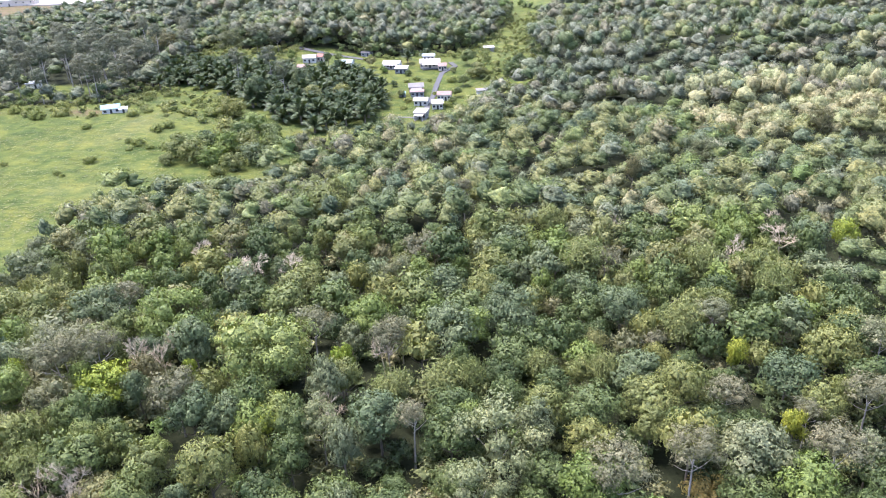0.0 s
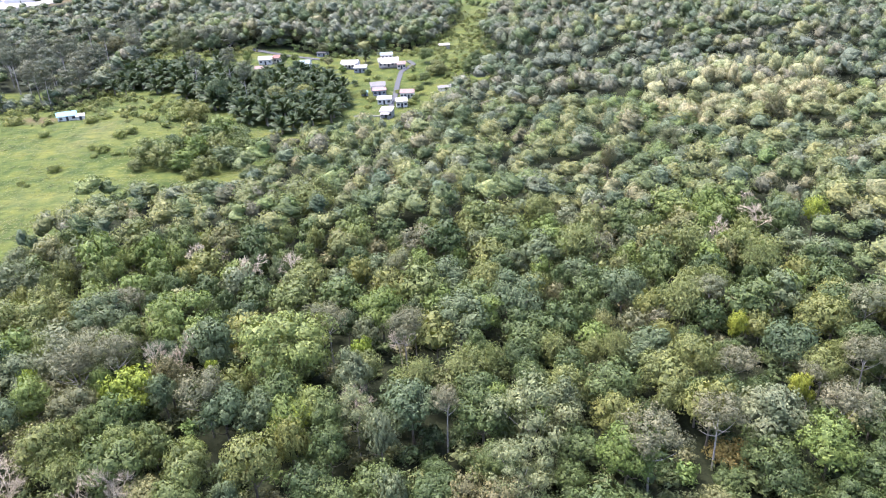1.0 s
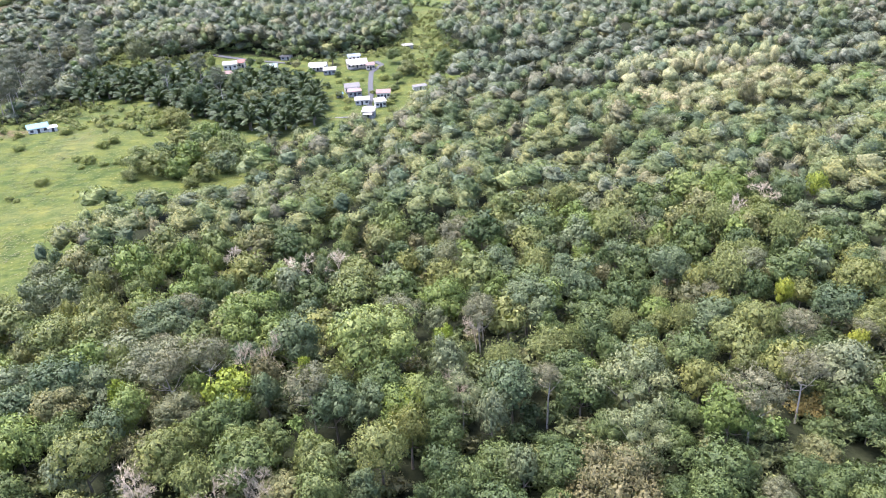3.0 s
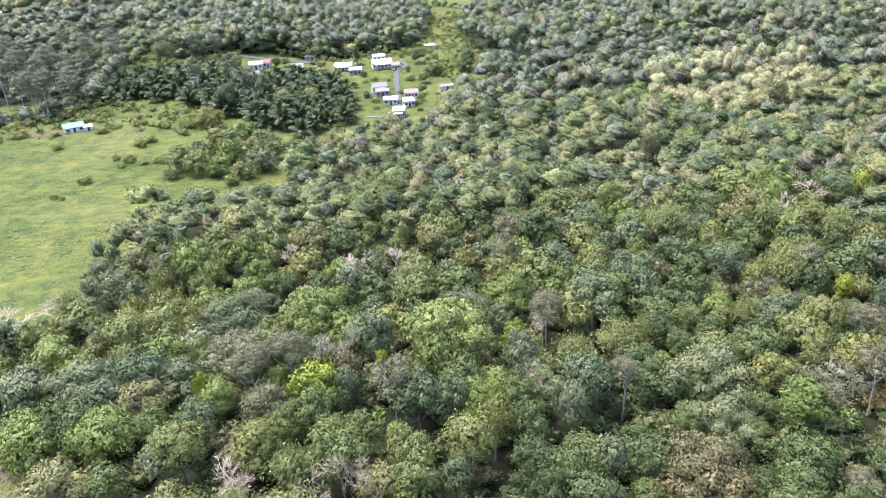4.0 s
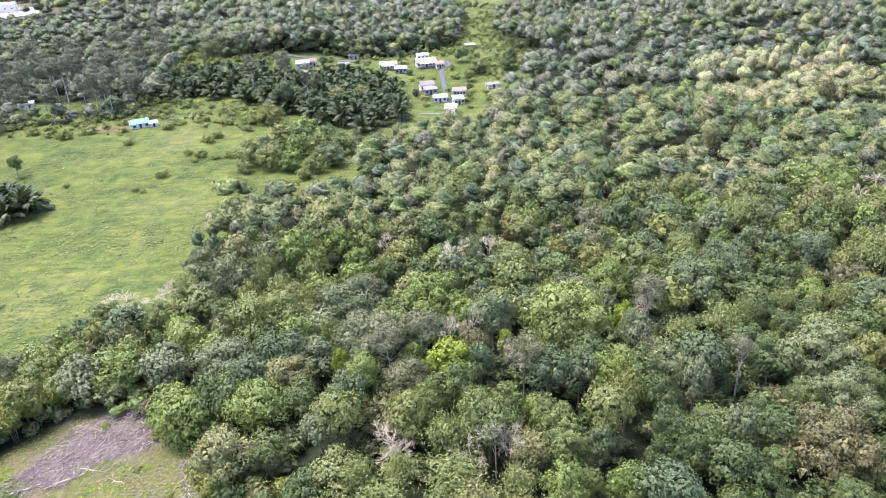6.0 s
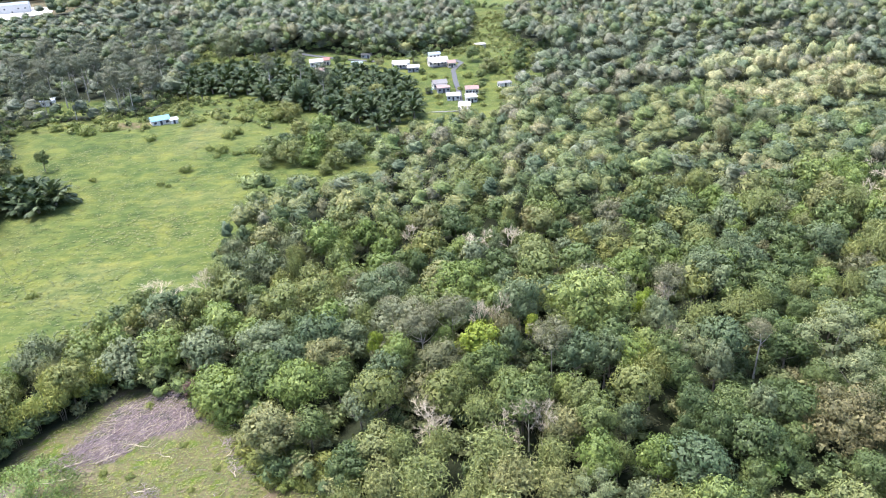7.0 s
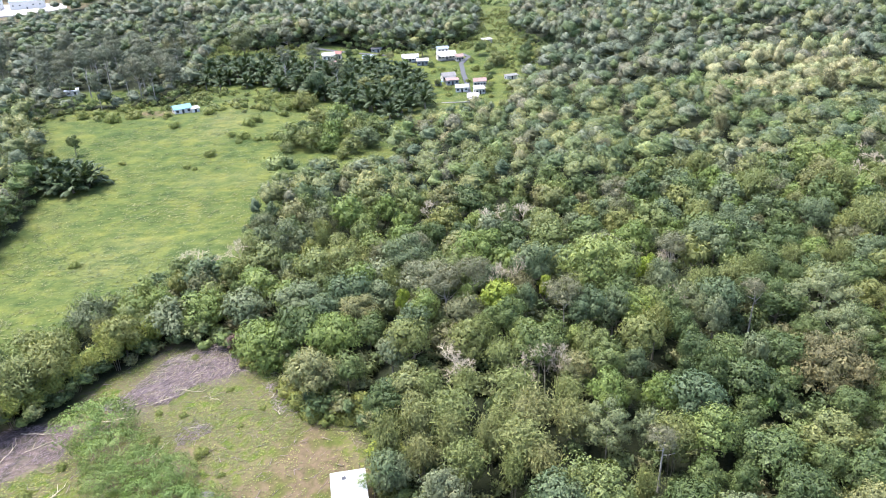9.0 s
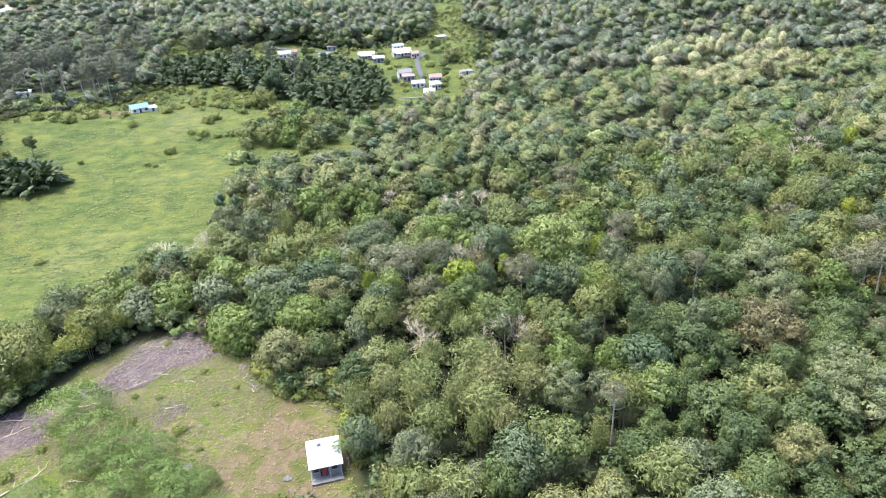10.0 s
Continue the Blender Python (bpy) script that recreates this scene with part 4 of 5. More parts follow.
part("skylight", box(bmesh.new(), -0.65, 1.9, 3.28, 0.62, 0.62, 0.12, pose(0, 0, 0, 6.4)), DARK_TRIM, hut, "small dark roof hatch")
for sx in (-2.4, 0.55, 2.4):
    part("post", box(bmesh.new(), sx, -2.95, 1.4, 0.1, 0.1, 2.6), HUT_WALL, hut)
part("pole", box(bmesh.new(), 2.0, 3.6, 2.1, 0.06, 0.06, 4.2), DARK_TRIM, hut, "thin dark pole behind the roof")

# ---- the blue-roofed house at the head of the field ----
bh = house("cottage", -163, 303, 24, 7.4, 5.4, 2.4, ROOF_BLUE, WALL_WHITE, "white cottage with a light blue sheet roof on the field's edge", 1.3, windows=3)
annex = house("shed", -157.2, 302.5, 24, 3.2, 3.0, 1.9, ROOF_WHITE, WALL_WHITE, "small white lean-to shed beside the blue-roofed cottage", 0.5, gable=False, windows=1)
house("cabin", -222, 345, 10, 6.0, 4.5, 2.6, ROOF_WHITE, WALL_WHITE, "small white-roofed cabin among trees", 0.4, gable=False, windows=2)

# ---- the hamlet ----
house("house", -96, 406, 4, 7.2, 5.4, 3.0, ROOF_TIN, WALL_WHITE, "white house with a pale sheet roof behind the palms", 1.4)
house("house", -90, 409, -10, 3.6, 3.9, 3.2, ROOF_RED, WALL_CREAM, "small cream house with a red roof", 1.2, windows=2)
house("house", -95, 387, -6, 6.5, 4.6, 2.8, ROOF_PINK, WALL_WHITE, "white house with a rusty pink roof", 1.1)
house("house", -73, 398, -8, 5.8, 5.4, 3.0, ROOF_CYAN, WALL_WHITE, "white house with a pale blue roof behind palms", 1.4)
house("house", -48, 397, -12, 9.4, 5.4, 3.0, ROOF_TIN, WALL_WHITE, "long white house with a pale sheet roof", 1.3, porch=2.0, windows=5)
house("house", -42, 388, -6, 6.5, 4.6, 2.6, ROOF_TIN, WALL_GREY, "grey-walled house with a white sheet roof", 0.9, gable=False)
house("house", -27, 396, 3, 10.8, 6.2, 3.2, ROOF_TIN, WALL_CREAM, "large cream house with a wide pale roof", 1.7, porch=2.5, windows=5)
house("house", -28, 402, 3, 6.5, 4.6, 5.2, ROOF_CYAN, WALL_WHITE, "two-storey white house with a pale blue roof", 1.0, storeys=2)
house("house", -20, 391, 6, 4.3, 4.6, 2.8, ROOF_PINK, WALL_CREAM, "small cream house with a pinkish roof", 1.1, windows=3)
house("house", -32, 358, 6, 7.2, 5.4, 3.0, ROOF_GREY, WALL_WHITE, "white house with a weathered grey roof", 1.5, porch=2.5, windows=4)
house("house", -31, 351, 4, 6.5, 3.1, 2.6, ROOF_PINK, WALL_GREY, "low annex with a patched rusty roof", 0.6, gable=False)
house("house", -28, 338, -8, 6.5, 4.6, 2.7, ROOF_TIN, WALL_WHITE, "low white house with a white roof beside the lane", 1.2)
house("house", -17, 345, -8, 6.5, 4.6, 3.0, ROOF_PINK, WALL_WHITE, "white house with a pinkish sheet roof beside the lane", 1.3, windows=4)
house("house", -20, 332, 6, 5.1, 4.6, 2.8, ROOF_TIN, WALL_WHITE, "small white-roofed house beside the lane", 0.9, gable=False)
house("house", -26.5, 315, -12, 5.4, 5.4, 3.2, ROOF_TIN, WALL_GREY, "white-roofed house on the meadow with an open porch", 1.0, porch=2.6, gable=False)
house("shed", -38.5, 351.5, 10, 3.0, 2.4, 1.8, ROOF_BLUE, WALL_GREY, "small lean-to under a blue sheet beside the grey-roofed house", 0.4, gable=False, windows=1)
house("shed", 6, 434, 10, 6, 4, 2.4, ROOF_TIN, WALL_GREY, "little open-sided shed on the far meadow", 0.6, gable=False, windows=1)
house("shed", -66, 425, -20, 6, 4, 2.4, ROOF_GREY, WALL_GREY, "small grey-roofed shed under the trees", 0.7, gable=False, windows=2)
house("shed", 2, 352, 12, 7, 3, 2.0, ROOF_GREY, WALL_WHITE, "low pale shed among garden trees", 0.5, gable=False, windows=1)
house("warehouse", -410, 665, 14, 70, 30, 8, ROOF_WHITE, WALL_WHITE, "large white warehouse on pale open ground", 2.0, windows=9)
house("warehouse", -352, 668, 14, 26, 18, 7, ROOF_CYAN, WALL_WHITE, "pale blue-roofed store beside the large warehouse", 1.5, windows=5)
house("warehouse", -395, 615, 14, 40, 14, 5, ROOF_WHITE, WALL_CREAM, "long white-roofed store on pale open ground", 1.5, windows=7)


def yard(name, poly, material, label):
    """A level paved yard, its edges going down into the ground."""
    bm = bmesh.new()
    z = max(float(land(x, y)) for x, y in poly) + 0.3
    top = [bm.verts.new((x, y, z)) for x, y in poly]
    low = [bm.verts.new((x, y, z - 4.0)) for x, y in poly]
    bm.faces.new(top)
    for i in range(len(poly)):
        j = (i + 1) % len(poly)
        bm.faces.new((top[j], top[i], low[i], low[j]))
    bmesh.ops.recalc_face_normals(bm, faces=bm.faces)
    me = bpy.data.meshes.new(name)
    bm.to_mesh(me)
    bm.free()
    me.materials.append(material)
    return tagged(new(name, me), label, "pavement", kind="structure")


def lane(name, points, width, material, label):
    """A paved strip laid along the ground."""
    bm, rows = bmesh.new(), []
    pts = [Vector((x, y, 0)) for x, y in points]
    fine = []
    for a, b in zip(pts, pts[1:]):
        n = max(1, int((b - a).length / 3))
        fine += [a.lerp(b, k / n) for k in range(n)]
    fine.append(pts[-1])
    for i, p in enumerate(fine):
        d = (fine[min(i + 1, len(fine) - 1)] - fine[max(i - 1, 0)]).normalized()
        s = Vector((-d.y, d.x, 0)) * width / 2
        rows.append([bm.verts.new((q.x, q.y, float(land(q.x, q.y)) + z)) for q, z in ((p - s, -0.3), (p - s, 0.32), (p + s, 0.32), (p + s, -0.3))])
    for r, q in zip(rows, rows[1:]):
        for k in range(3):
            bm.faces.new((r[k], q[k], q[k + 1], r[k + 1]))
    bmesh.ops.recalc_face_normals(bm, faces=bm.faces)
    me = bpy.data.meshes.new(name)
    bm.to_mesh(me)
    bm.free()
    me.materials.append(material)
    return tagged(new(name, me), label, "road", kind="structure")


yard("pavement", [(-356, 604), (-330, 606), (-312, 640), (-330, 700), (-440, 740), (-480, 640)], painted("pale_yard", (0.34, 0.31, 0.28), 0.9, 0.25, scale=0.05), "pale paved yard round the warehouses")
lane("road", [(-25, 318), (-25, 336), (-23, 350), (-22, 366), (-20, 384), (-13, 396), (-16, 404)], 2.6, TARMAC, "narrow worn tarmac lane between the houses")
lane("road", [(-150, 470), (-125, 452), (-108, 438), (-84, 424), (-60, 412)], 3.4, TARMAC, "grey country road behind the palm grove")
lane("path", [(-42, 318), (-28, 315.5)], 1.2, CONCRETE, "narrow concrete footpath across the meadow")


# ---- palms ----
FROND = [as_mesh("frond", frond_mesh(40 + k), LEAF["palm"]) for k in range(4)]
PALM_STEM = as_mesh("palm_trunk", tube([(0, 0, -0.4), (0, 0, 0.8), (0.05, 0, 3), (0, 0, 5.2)], [0.45, 0.34, 0.3, 0.34], 7), BARK)


def palm(x, y, s, h, rs):
    root = tagged(new("palm_tree"), "dark green feather palm with arching fronds", "palm tree", "palms of the grove")
    st = new("trunk", PALM_STEM)
    st.parent, st.scale = root, (1, 1, h / 5.2)
    for k in range(18):
        f = new("frond", FROND[rs.randint(4)])
        f.parent = root
        f.matrix_basis = pose(0, 0, h - 0.1, 0, -74 + 80 * (k / 17.0) + rs.normal(0, 6), k * 137.5 + rs.normal(0, 8))
    root.matrix_basis = pose(x, y, float(land(x, y)) - 0.1, 0, 0, rs.uniform(0, 360)) @ Matrix.Diagonal((s, s, s, 1))


rs_palm = np.random.RandomState(21)
for x, y in spots(-165, -40, 285, 392, 7.4, rs_palm):
    if border(GROVE, x, y) > -0.5 and not (-100 < x < -88 and y > 376):
        palm(x, y, rs_palm.uniform(1.2, 1.6), rs_palm.uniform(1.2, 3.4), rs_palm)
for x, y in ((-196, 223), (-191, 221), (-186, 218.5), (-182, 222.5), (-188, 227), (-193, 228), (-184, 228), (-189, 223)):
    palm(x, y, rs_palm.uniform(1.5, 1.9), rs_palm.uniform(0.5, 1.1), rs_palm)
for x, y in ((-165, 352), (-172, 345), (-158, 345), (-150, 338), (-30, 408), (-40, 405)):
    palm(x, y, rs_palm.uniform(0.8, 1.0), rs_palm.uniform(3.0, 5.0), rs_palm)

# ---- tall grey trees on the rise, trees in the grove and the meadow ----
for x, y in ((-194, 339), (-178, 322), (-176, 380), (-201, 316), (-227, 422), (-191, 486), (-202, 404), (-204, 365), (-179, 362), (-232, 391), (-103, 350), (-92, 331), (-186, 330), (-184, 345), (-190, 355), (-212, 340), (-172, 334), (-185, 372), (-195, 380), (-210, 385), (-215, 405), (-200, 430), (-182, 405), (-178, 440), (-240, 410), (-236, 360), (-230, 340), (-205, 350), (-175, 350), (-220, 375), (-118, 345), (-132, 428), (-120, 430)):
    plant("tallgrey", x, y, rng.uniform(3.4, 5.0), rng.uniform(17, 23))
rs_hill = np.random.RandomState(31)
hill = {}
for x, y in spots(-330, -160, 305, 525, 8.0, rs_hill):
    if inside(HILLTOP, x, y) and not (-232 < x < -212 and 335 < y < 345) and not (-212 < x < -192 and 326 < y < 352):
        u = rs_hill.uniform()
        if u < 0.2 and y < 430:
            plant("tallgrey", x, y, rs_hill.uniform(3.0, 4.6), rs_hill.uniform(13, 19))
        else:
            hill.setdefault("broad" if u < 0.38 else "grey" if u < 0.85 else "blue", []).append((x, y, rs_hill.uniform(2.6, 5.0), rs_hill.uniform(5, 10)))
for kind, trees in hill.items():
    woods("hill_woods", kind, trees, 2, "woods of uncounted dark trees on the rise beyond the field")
plant("wisp", -146, 424, 8.2, 18)
plant("blue", -130, 428, 6, 12)
for x, y, r, h in ((-1, 376, 5.5, 8), (-15, 334, 2.6, 6), (-4, 333, 2.2, 4), (3, 325, 2.4, 4), (-6, 398, 4.5, 9), (17, 378, 5.0, 6), (-33, 374, 1.6, 3), (-35, 342, 2.6, 3), (-8, 364, 3.2, 6), (-14, 371, 3.0, 5), (-12, 356, 2.6, 5), (-38, 372, 1.8, 4), (28, 385, 4, 5), (22, 395, 4, 5), (40, 408, 5, 7), (-3, 345, 2.2, 5), (8, 338, 3.0, 5)):
    plant("broad" if r > 3 else "shrub", x, y, r, h)
for x, y, r in ((-204, 299, 3.4), (-190, 291, 4.0), (-182, 296, 4.2), (-162, 279, 3.0), (-131, 275, 3.0), (-132, 259, 3.4), (-150, 232, 1.6), (-147, 230, 1.3), (-143, 242.5, 2.6), (-189, 310, 3.6), (-198, 301, 3.2), (-117, 300, 4.2), (-128, 280, 2.6), (-126, 256, 2.0), (-133, 254, 1.6), (-175, 241, 1.4), (-119, 309, 3.6), (-110, 305, 5.0), (-139, 306, 2.6), (-121, 258, 2.4), (-150, 296, 2.6), (-145, 300, 2.2), (-128, 300, 3.2), (-168, 296, 2.2), (-130, 320, 3.0), (-122, 325, 3.0), (-170, 163, 1.5), (-137, 262, 1.8)):
    plant("shrub", x, y, r, r * 1.15 + 0.5)
plant("broad", -194, 252, 3.4, 7.5)
plant("olive", -108, 300, 6.4, 9)
plant("blue", -103, 322, 4.6, 15)
plant("broad", -78, 330, 4.4, 13)
plant("olive", -66, 338, 4.6, 12)
plant("blue", -88, 345, 4.2, 14)
rs_scrub = np.random.RandomState(41)
scrub = []
scrub_spots = spots(-222, 60, 225, 560, 3.4, rs_scrub)
scrub_spots = scrub_spots[inside(MEADOW, *scrub_spots.T) & ~inside(GROVE, *scrub_spots.T) & ~inside(ISLAND, *scrub_spots.T)]
for (x, y), edge in zip(scrub_spots, border(MEADOW, *scrub_spots.T)):
    head = ss(285, 310, y) if x < -105 else ss(395, 425, y) if x < 0 else ss(330, 370, y)
    near_house = (-60 < x < -12 and 308 < y < 412) or (-172 < x < -150 and 292 < y < 308) or (-106 < x < -66 and y > 380)
    if near_house or rs_scrub.uniform() > 0.36 * head + 0.45 * head * (patchy(x, y, 9, 2) > 0.1) + 0.3 * (edge < 4):
        continue
    r = 0.6 + 1.9 * rs_scrub.uniform() ** 1.8
    scrub.append((x, y, r, r * rs_scrub.uniform(0.5, 1.2)))
woods("scrub", "shrub", scrub, 3, "scattered low bushes in the grass")

# ---- the clearing ----
for x, y, r, h in ((-141, 82, 7.0, 7.5), (-136, 74, 5.5, 6.0), (-128, 64, 4.6, 4.2), (-120, 57, 4.4, 3.8), (-136, 68, 4.6, 4.5), (-130, 59, 4.6, 4.0), (-124, 52, 4.6, 4.0), (-138, 58, 4.5, 4.2), (-115, 52, 3.0, 3.0), (-144, 62, 3.4, 3.4), (-131, 70, 5.0, 4.6), (-125, 68, 4.0, 3.8), (-122, 61, 4.4, 3.8), (-117, 58, 3.4, 3.0)):
    plant("acacia", x, y, r, h)
for x, y, r, h in ((-149, 107, 3.6, 6.0), (-144, 113, 3.6, 6.5), (-156, 109, 4.2, 7.0), (-161, 104, 4.4, 7.0), (-158, 97, 3.6, 6.0), (-140, 118, 3.8, 7.5), (-166, 98, 4.6, 8.0), (-168, 88, 4.0, 7)):
    plant("drape", x, y, r, h)
edge_line = [(-121, 107), (-113, 98), (-108, 91), (-105, 82), (-101, 77), (-95, 75), (-92, 70), (-91, 62), (-90, 56)]
rs_fern = np.random.RandomState(51)
for (x0, y0), (x1, y1) in zip(edge_line, edge_line[1:]):
    for k in range(8):
        u, o = rs_fern.uniform(), rs_fern.uniform(-0.8, 6.5)
        plant("fern" if rs_fern.uniform() < 0.75 else "shrub", x0 + (x1 - x0) * u + o * 0.8, y0 + (y1 - y0) * u + o * 0.55, rs_fern.uniform(1.4, 2.6), rs_fern.uniform(1.8, 3.4) + 0.35 * max(o, 0))
for x, y, r, h in ((-153, 97, 3.0, 6.5), (-150, 100, 3.0, 7.5), (-147.5, 103, 2.8, 7.0), (-144, 106, 3.2, 8.0), (-141, 109.5, 2.8, 7.0), (-156, 93, 3.4, 6.5), (-137.5, 112.5, 3.0, 7.5), (-159, 90, 3.6, 7.5), (-146, 109, 3.0, 9.0)):
    plant("cane", x, y, r, h)
plant("glow", -91.5, 65, 2.2, 4.5)
plant("acacia", -93.9, 57.6, 1.7, 4.6)
plant("dry", -119.5, 105.5, 1.9, 6.0)
for x, y, r in ((-127, 86, 0.9), (-119, 92, 0.8), (-116, 80, 0.8), (-122, 74, 1.0), (-131, 80, 0.9), (-128, 106, 1.1), (-132, 88, 0.8), (-112, 84, 0.7), (-118, 68, 0.9), (-146, 76, 1.2), (-150, 70, 1.3), (-149, 64, 1.4)):
    plant("shrub", x, y, r, r * 1.1)


def log(x, y, length, turn, r, seed, twigs=4):
    """A felled stem with broken side branches."""
    rs = np.random.RandomState(seed)
    n = [np.array([length * u - length / 2, rs.normal(0, 0.12), r + 0.15 + rs.normal(0, 0.05)]) for u in np.linspace(0, 1, 5)]
    chunks = [tube(n, [r, r * 0.9, r * 0.75, r * 0.6, r * 0.3], 6)]
    for k in range(twigs):
        p = n[1 + k % 4]
        d = unit(np.array([0.8, rs.choice((-1, 1)) * rs.uniform(0.4, 1.0), rs.uniform(0.1, 0.7)])) * length * rs.uniform(0.2, 0.4)
        chunks.append(tube([p, p + d * 0.5, p + d + np.array([0, 0, -0.1])], [r * 0.5, r * 0.35, r * 0.1], 4))
    ob = new("log", as_mesh("log", join(chunks), DEAD_WOOD, True))
    ob.matrix_basis = pose(x, y, float(land(x, y)) - 0.05, 0, 0, turn)
    return tagged(ob, "weathered grey felled stem with broken branches on the ground", "log", "felled stems")


for k, (x, y, l, a, r) in enumerate(((-137, 92, 6, 15, 0.14), (-131, 92.5, 7, 25, 0.12), (-127, 94, 5, -20, 0.10), (-148, 67, 6, 40, 0.17), (-145.5, 69, 5, 60, 0.13), (-138, 66, 2.4, -15, 0.14), (-154, 87, 6, -10, 0.12), (-152, 83, 5, 30, 0.1), (-134, 98, 6, 50, 0.1), (-124, 82, 3, 10, 0.1), (-130, 77, 3.6, 70, 0.08), (-127, 73, 3.2, -40, 0.08), (-110, 88, 3.5, 60, 0.08), (-109, 83, 4, 100, 0.08), (-122, 90, 3, 150, 0.07), (-157, 82, 5, 75, 0.1), (-140, 88, 5, 5, 0.09))):
    log(x, y, l, a, r, 60 + k)


def brushwood(name, poly, count, seed, label, wood=BRUSH_WOOD):
    """A tangle of cut sticks too many to count."""
    rs = np.random.RandomState(seed)
    xs, ys = [p[0] for p in poly], [p[1] for p in poly]
    chunks = []
    while len(chunks) < count:
        x, y = rs.uniform(min(xs), max(xs)), rs.uniform(min(ys), max(ys))
        if border(poly, x, y) < 0.3 * rs.normal():
            continue
        z = float(land(x, y)) + rs.uniform(0.0, 0.45)
        a, l = rs.normal(0.5, 0.8), rs.uniform(0.5, 2.2)
        d = np.array([math.cos(a) * l, math.sin(a) * l, rs.normal(0.08, 0.18) * l])
        p = np.array([x, y, z])
        r = rs.uniform(0.02, 0.06)
        chunks.append(tube([p - d / 2, p + d / 2], [r, r * 0.5], 3))
    tagged(new(name, as_mesh(name, join(chunks), wood)), label, "brushwood", kind="stuff")


brushwood("brushwood", ASH, 1500, 71, "purple-grey tangle of cut brushwood on bare soil")
brushwood("brushwood", ASH_WEST, 700, 72, "grey cut brushwood scattered on the ground")
brushwood("brushwood", CLEARING, 900, 75, "thin grey cut sticks strewn over the clearing")
brushwood("brushwood", [(-145, 92), (-136, 99), (-128, 96), (-131, 91), (-140, 90)], 700, 76, "heap of brown brushwood beside the burnt patch")
brushwood("brushwood", ASH, 500, 77, "pale dry sticks over the bare purple-grey soil", DEAD_WOOD)
brushwood("brushwood", [(-129, 80), (-124, 84), (-121, 80), (-126, 76)], 160, 73, "small heap of grey sticks in the grass")
brushwood("brushwood", [(-112, 92), (-106, 88), (-105, 80), (-110, 82)], 220, 74, "grey cut sticks along the forest edge")
for x, y, sx, sy, label in ((-120, 64, 1.5, 1.0, "grey weathered pile of ash in the grass"), (-103, 56.5, 0.8, 0.65, "dark grey ash heap on bare soil")):
    bm = bmesh.new()
    bmesh.ops.create_icosphere(bm, subdivisions=3, radius=1.0, matrix=Matrix.Diagonal((sx, sy, 0.16, 1)))
    for v in bm.verts:
        v.co += Vector((0.12, 0.1, 0.05)) * 2.2 * noise.noise(v.co * 2.6)
    me = bpy.data.meshes.new("mound")
    bm.to_mesh(me)
    bm.free()
    me.materials.append(ASH_GREY)
    ob = tagged(new("mound", me), label, "mound")
    ob.matrix_basis = pose(x, y, float(land(x, y)) + 0.05)


# ---- grass and undergrowth, past counting ----
def tufts(name, poly, count, size, kind, seed, label, skip=()):
    rs = np.random.RandomState(seed)
    xs, ys = [p[0] for p in poly], [p[1] for p in poly]
    x, y = rs.uniform(min(xs), max(xs), count * 4), rs.uniform(min(ys), max(ys), count * 4)
    keep = border(poly, x, y) > 0.2
    for q in skip:
        keep &= ~inside(q, x, y)
    keep &= patchy(x, y, 1.9, seed) + patchy(x, y, 6.0, seed + 1) > rs.normal(0, 0.7, len(x)) - 0.3
    x, y = x[keep][:count], y[keep][:count]
    n = len(x)
    base = np.stack([x, y, land(x, y)], 1)
    chunks = []
    for k in range(3):
        a = rs.uniform(0, 6.28, n)
        h, w = size * rs.uniform(0.5, 1.3, n), size * rs.uniform(0.25, 0.5, n)
        side = np.stack([-np.sin(a), np.cos(a), 0 * a], 1) * w[:, None]
        tip = np.stack([np.cos(a) * h * 1.2, np.sin(a) * h * 1.2, h * 0.3], 1)
        v = (np.stack([base - side, base + side, base + tip + side * 0.3], 1) + np.array([0, 0, 0.16])).reshape(-1, 3)
        f = np.concatenate([np.arange(3 * n).reshape(-1, 3), np.full((n, 1), -1)], 1)
        chunks.append((v, f))
    blades = join(chunks)
    me = as_mesh(name, blades, LEAFJ[kind])
    tone = np.clip(0.5 + 0.5 * patchy(x, y, 11.0, seed), 0, 1)
    me.attributes.new("tone", "FLOAT", "FACE").data.foreach_set("value", np.tile(tone, 3).astype(np.float32))
    tagged(new(name, me), label, "grass", kind="stuff")


tufts("grass", MEADOW, 34000, 0.4, "sward", 81, "long bright green grass of the open field", (GROVE, ISLAND))
tufts("grass", MEADOW, 3000, 0.6, "sward", 83, "taller darker clumps of grass in the open field", (GROVE, ISLAND))
tufts("grass", CLEARING, 15000, 0.22, "sward", 82, "patchy yellow-green grass of the clearing", (SOIL, ASH, ASH_WEST))
tufts("weeds", CLEARING, 8000, 0.24, "fern", 85, "bright green weeds in patches between cut sticks", (SOIL, ASH, ASH_WEST))
tufts("weeds", SOIL, 900, 0.2, "fern", 84, "thin weeds coming up through bare soil", (ASH,))
rs_under = np.random.RandomState(91)
under, crowns_at = [], np.array(taken)
for x, y in wooded(spots(-172, 84, 8, 172, 4.5, rs_under)):
    if y < 30 and not -88 < x < 30 or y < 40 and x > 44 or y < 52 and x > 66:
        continue
    if np.any((crowns_at[:, 0] - x) ** 2 + (crowns_at[:, 1] - y) ** 2 < (0.45 * crowns_at[:, 2]) ** 2):
        continue
    r = rs_under.uniform(1.8, 3.0)
    under.append((x, y, r, rs_under.uniform(2.2, 5.4)))
woods("undergrowth", "broad", under, 3, "dark leafy undergrowth below the forest crowns")

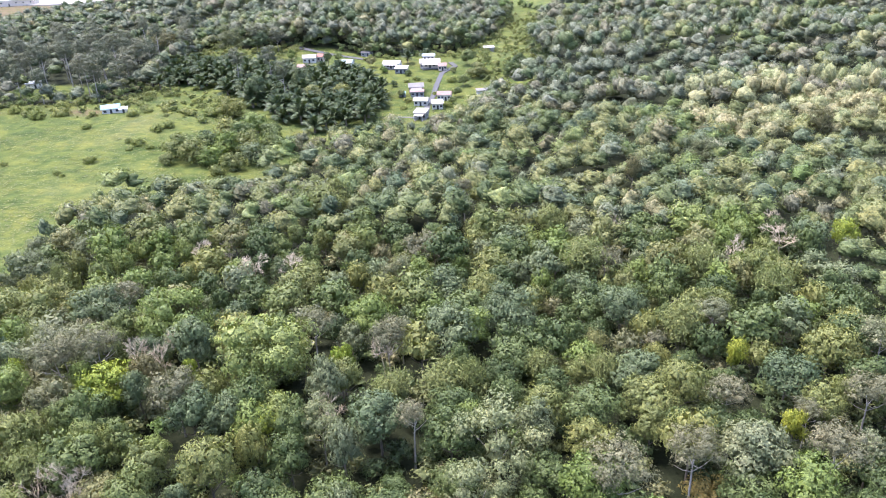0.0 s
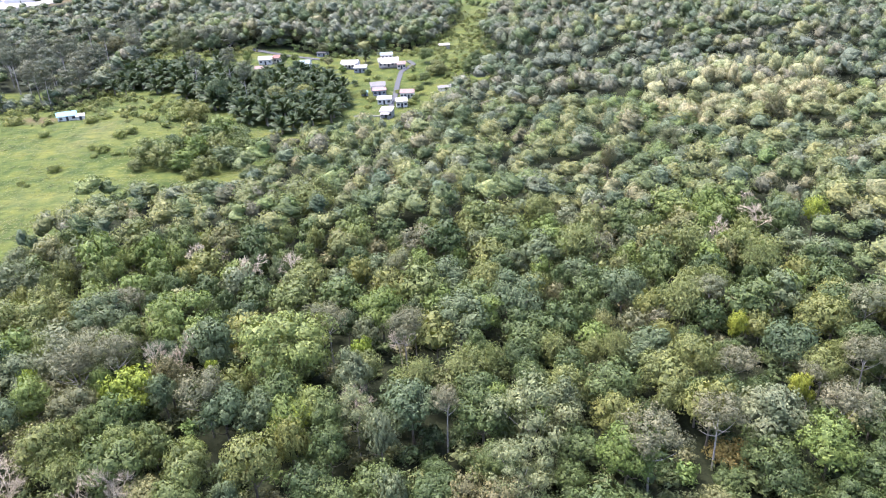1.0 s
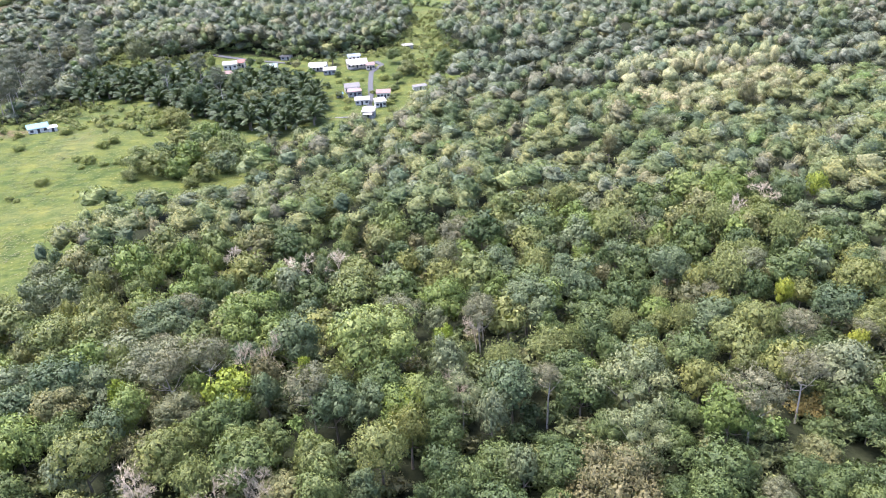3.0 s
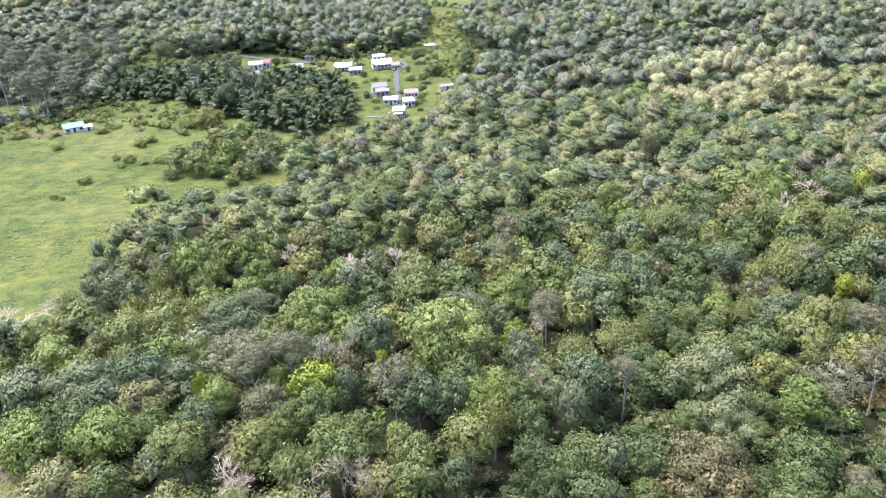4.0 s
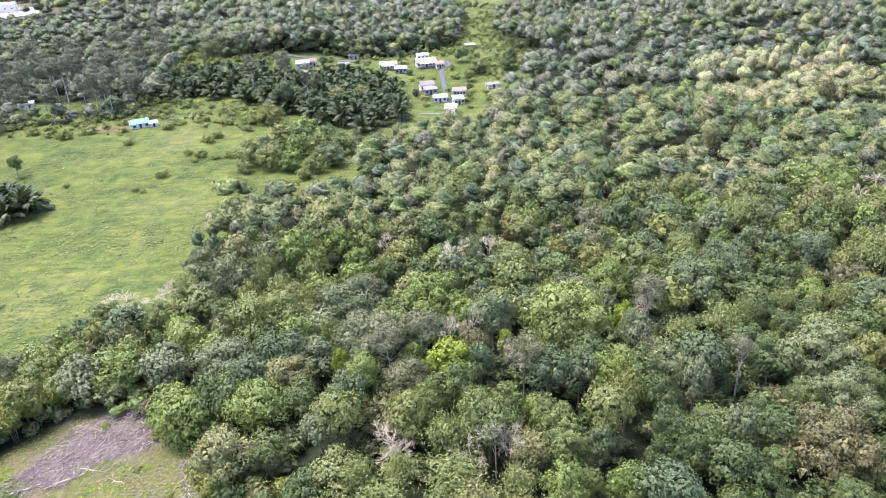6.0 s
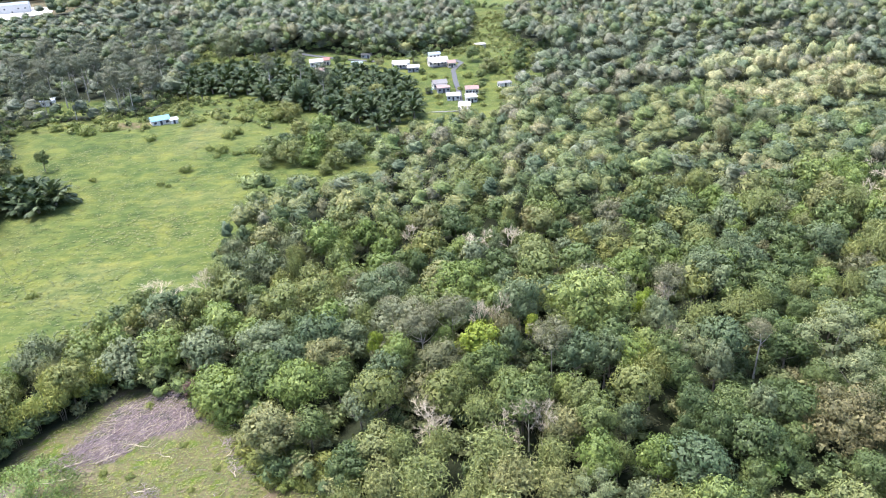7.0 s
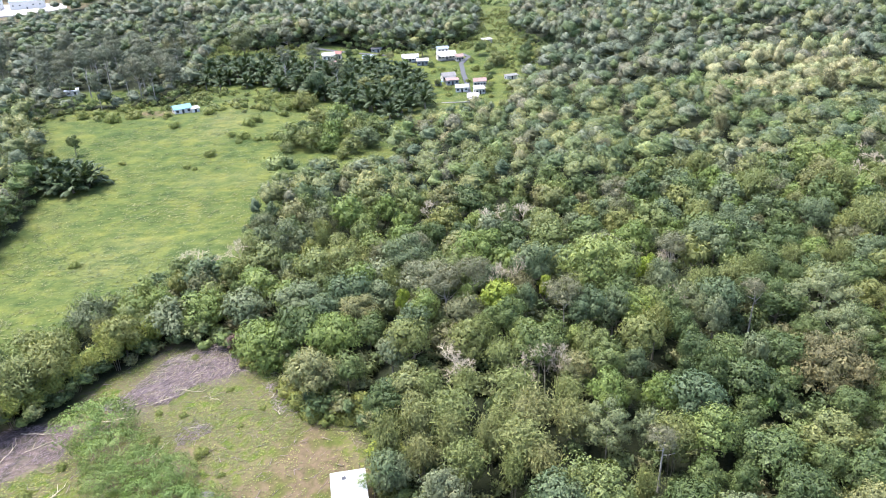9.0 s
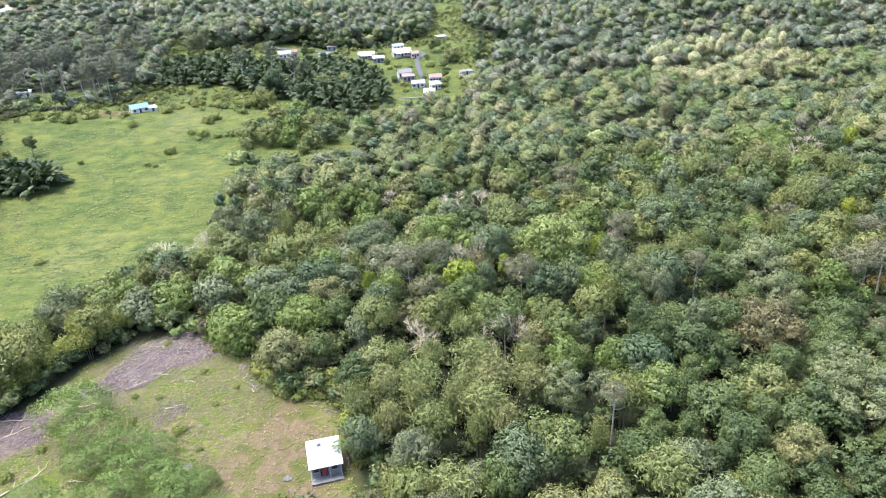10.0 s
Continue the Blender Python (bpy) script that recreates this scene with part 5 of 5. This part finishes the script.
# leafy edge of the woods, down to the ground
rs_edge = np.random.RandomState(95)
thicket = {1: [], 3: []}
edge_spots = spots(-230, 70, 36, 600, 3.3, rs_edge)
edge_in = np.maximum(border(MEADOW, *edge_spots.T), border(CLEARING, *edge_spots.T))
for (x, y), b in zip(edge_spots, edge_in):
    if not -4.5 < b < 0.3:
        continue
    if x < -205 and y < 130 or -98 < x < -90 and y < 64:
        continue
    r = rs_edge.uniform(1.2, 2.6)
    thicket[1 if y < 170 else 3].append((x, y, r, rs_edge.uniform(2.0, 5.5)))
for level, bushes in thicket.items():
    half = len(bushes) // 2
    rs_edge.shuffle(bushes)
    woods("edge_thicket", "broad", [tuple(q) for q in bushes[:half]], level, "leafy thicket along the edge of the forest")
    woods("edge_thicket", "drape", [tuple(q) for q in bushes[half:]], level, "fresh green creepers and bushes along the forest edge")
# the loose group of bushes on the neck of the meadow
for k, (x, y, r, h) in enumerate(((-112, 250, 4.6, 6.5), (-105, 246, 5.0, 7.0), (-98, 242, 4.0, 5.5), (-89, 240, 4.0, 6.0), (-83, 247, 4.6, 7.5), (-79, 259, 4.4, 8.0), (-88, 257, 4.8, 8.5), (-96, 256, 4.4, 7.0), (-104, 259, 4.0, 6.0),
                                   (-73, 262, 3.4, 6.0), (-94, 270, 4.2, 7.5), (-102, 276, 4.6, 6.5), (-92, 283, 4.4, 7.0), (-84, 275, 3.8, 6.5), (-108, 268, 2.6, 3.6), (-114, 242, 2.4, 3.0), (-93, 234, 2.4, 3.0))):
    plant(("broad", "olive", "drape", "broad", "blue")[k % 5], x, y, 1.22 * r, 1.15 * h, coarse=True)
# garden bushes between the houses
for x, y, r, h in ((-39, 350, 2.2, 4), (-22, 352, 1.8, 3), (-36, 331, 2.4, 3.2), (-13, 338, 2.2, 4), (-38, 382, 2.0, 3.5), (-52, 388, 2.4, 4), (-60, 398, 3.0, 6), (-84, 398, 3.2, 7), (-80, 408, 3.0, 6), (-104, 398, 3.4, 7), (-16, 322, 2.0, 3.0), (-11, 348, 2.6, 5.5), (-26, 372, 1.6, 2.6), (-44, 366, 2.2, 3.4), (-14, 385, 2.0, 3.4)):
    plant("broad" if h > 3.3 else "shrub", x, y, r, h, coarse=True)

# the forest goes on below and behind the flight path
rs_back = np.random.RandomState(97)
back = {}
for x, y in wooded(spots(-215, 150, -95, 62, 6.4, rs_back)):
    if -92 < x < 70 and y > 26 or -88 < x < 18 and y > 5 or y > 40 and x > -92:
        continue
    u = rs_back.uniform()
    r = 3.9 + 2.8 * rs_back.uniform() ** 1.8
    back.setdefault("broad" if u < 0.5 else "blue" if u < 0.7 else "olive" if u < 0.85 else "drape", []).append((x, y, r, 7.0 + r + rs_back.uniform(-1, 1.5)))
for kind, trees in back.items():
    woods("woodland", kind, trees, 2, "closed canopy of uncounted " + NAMES[kind][1].split(" with")[0] + "s round the clearing")
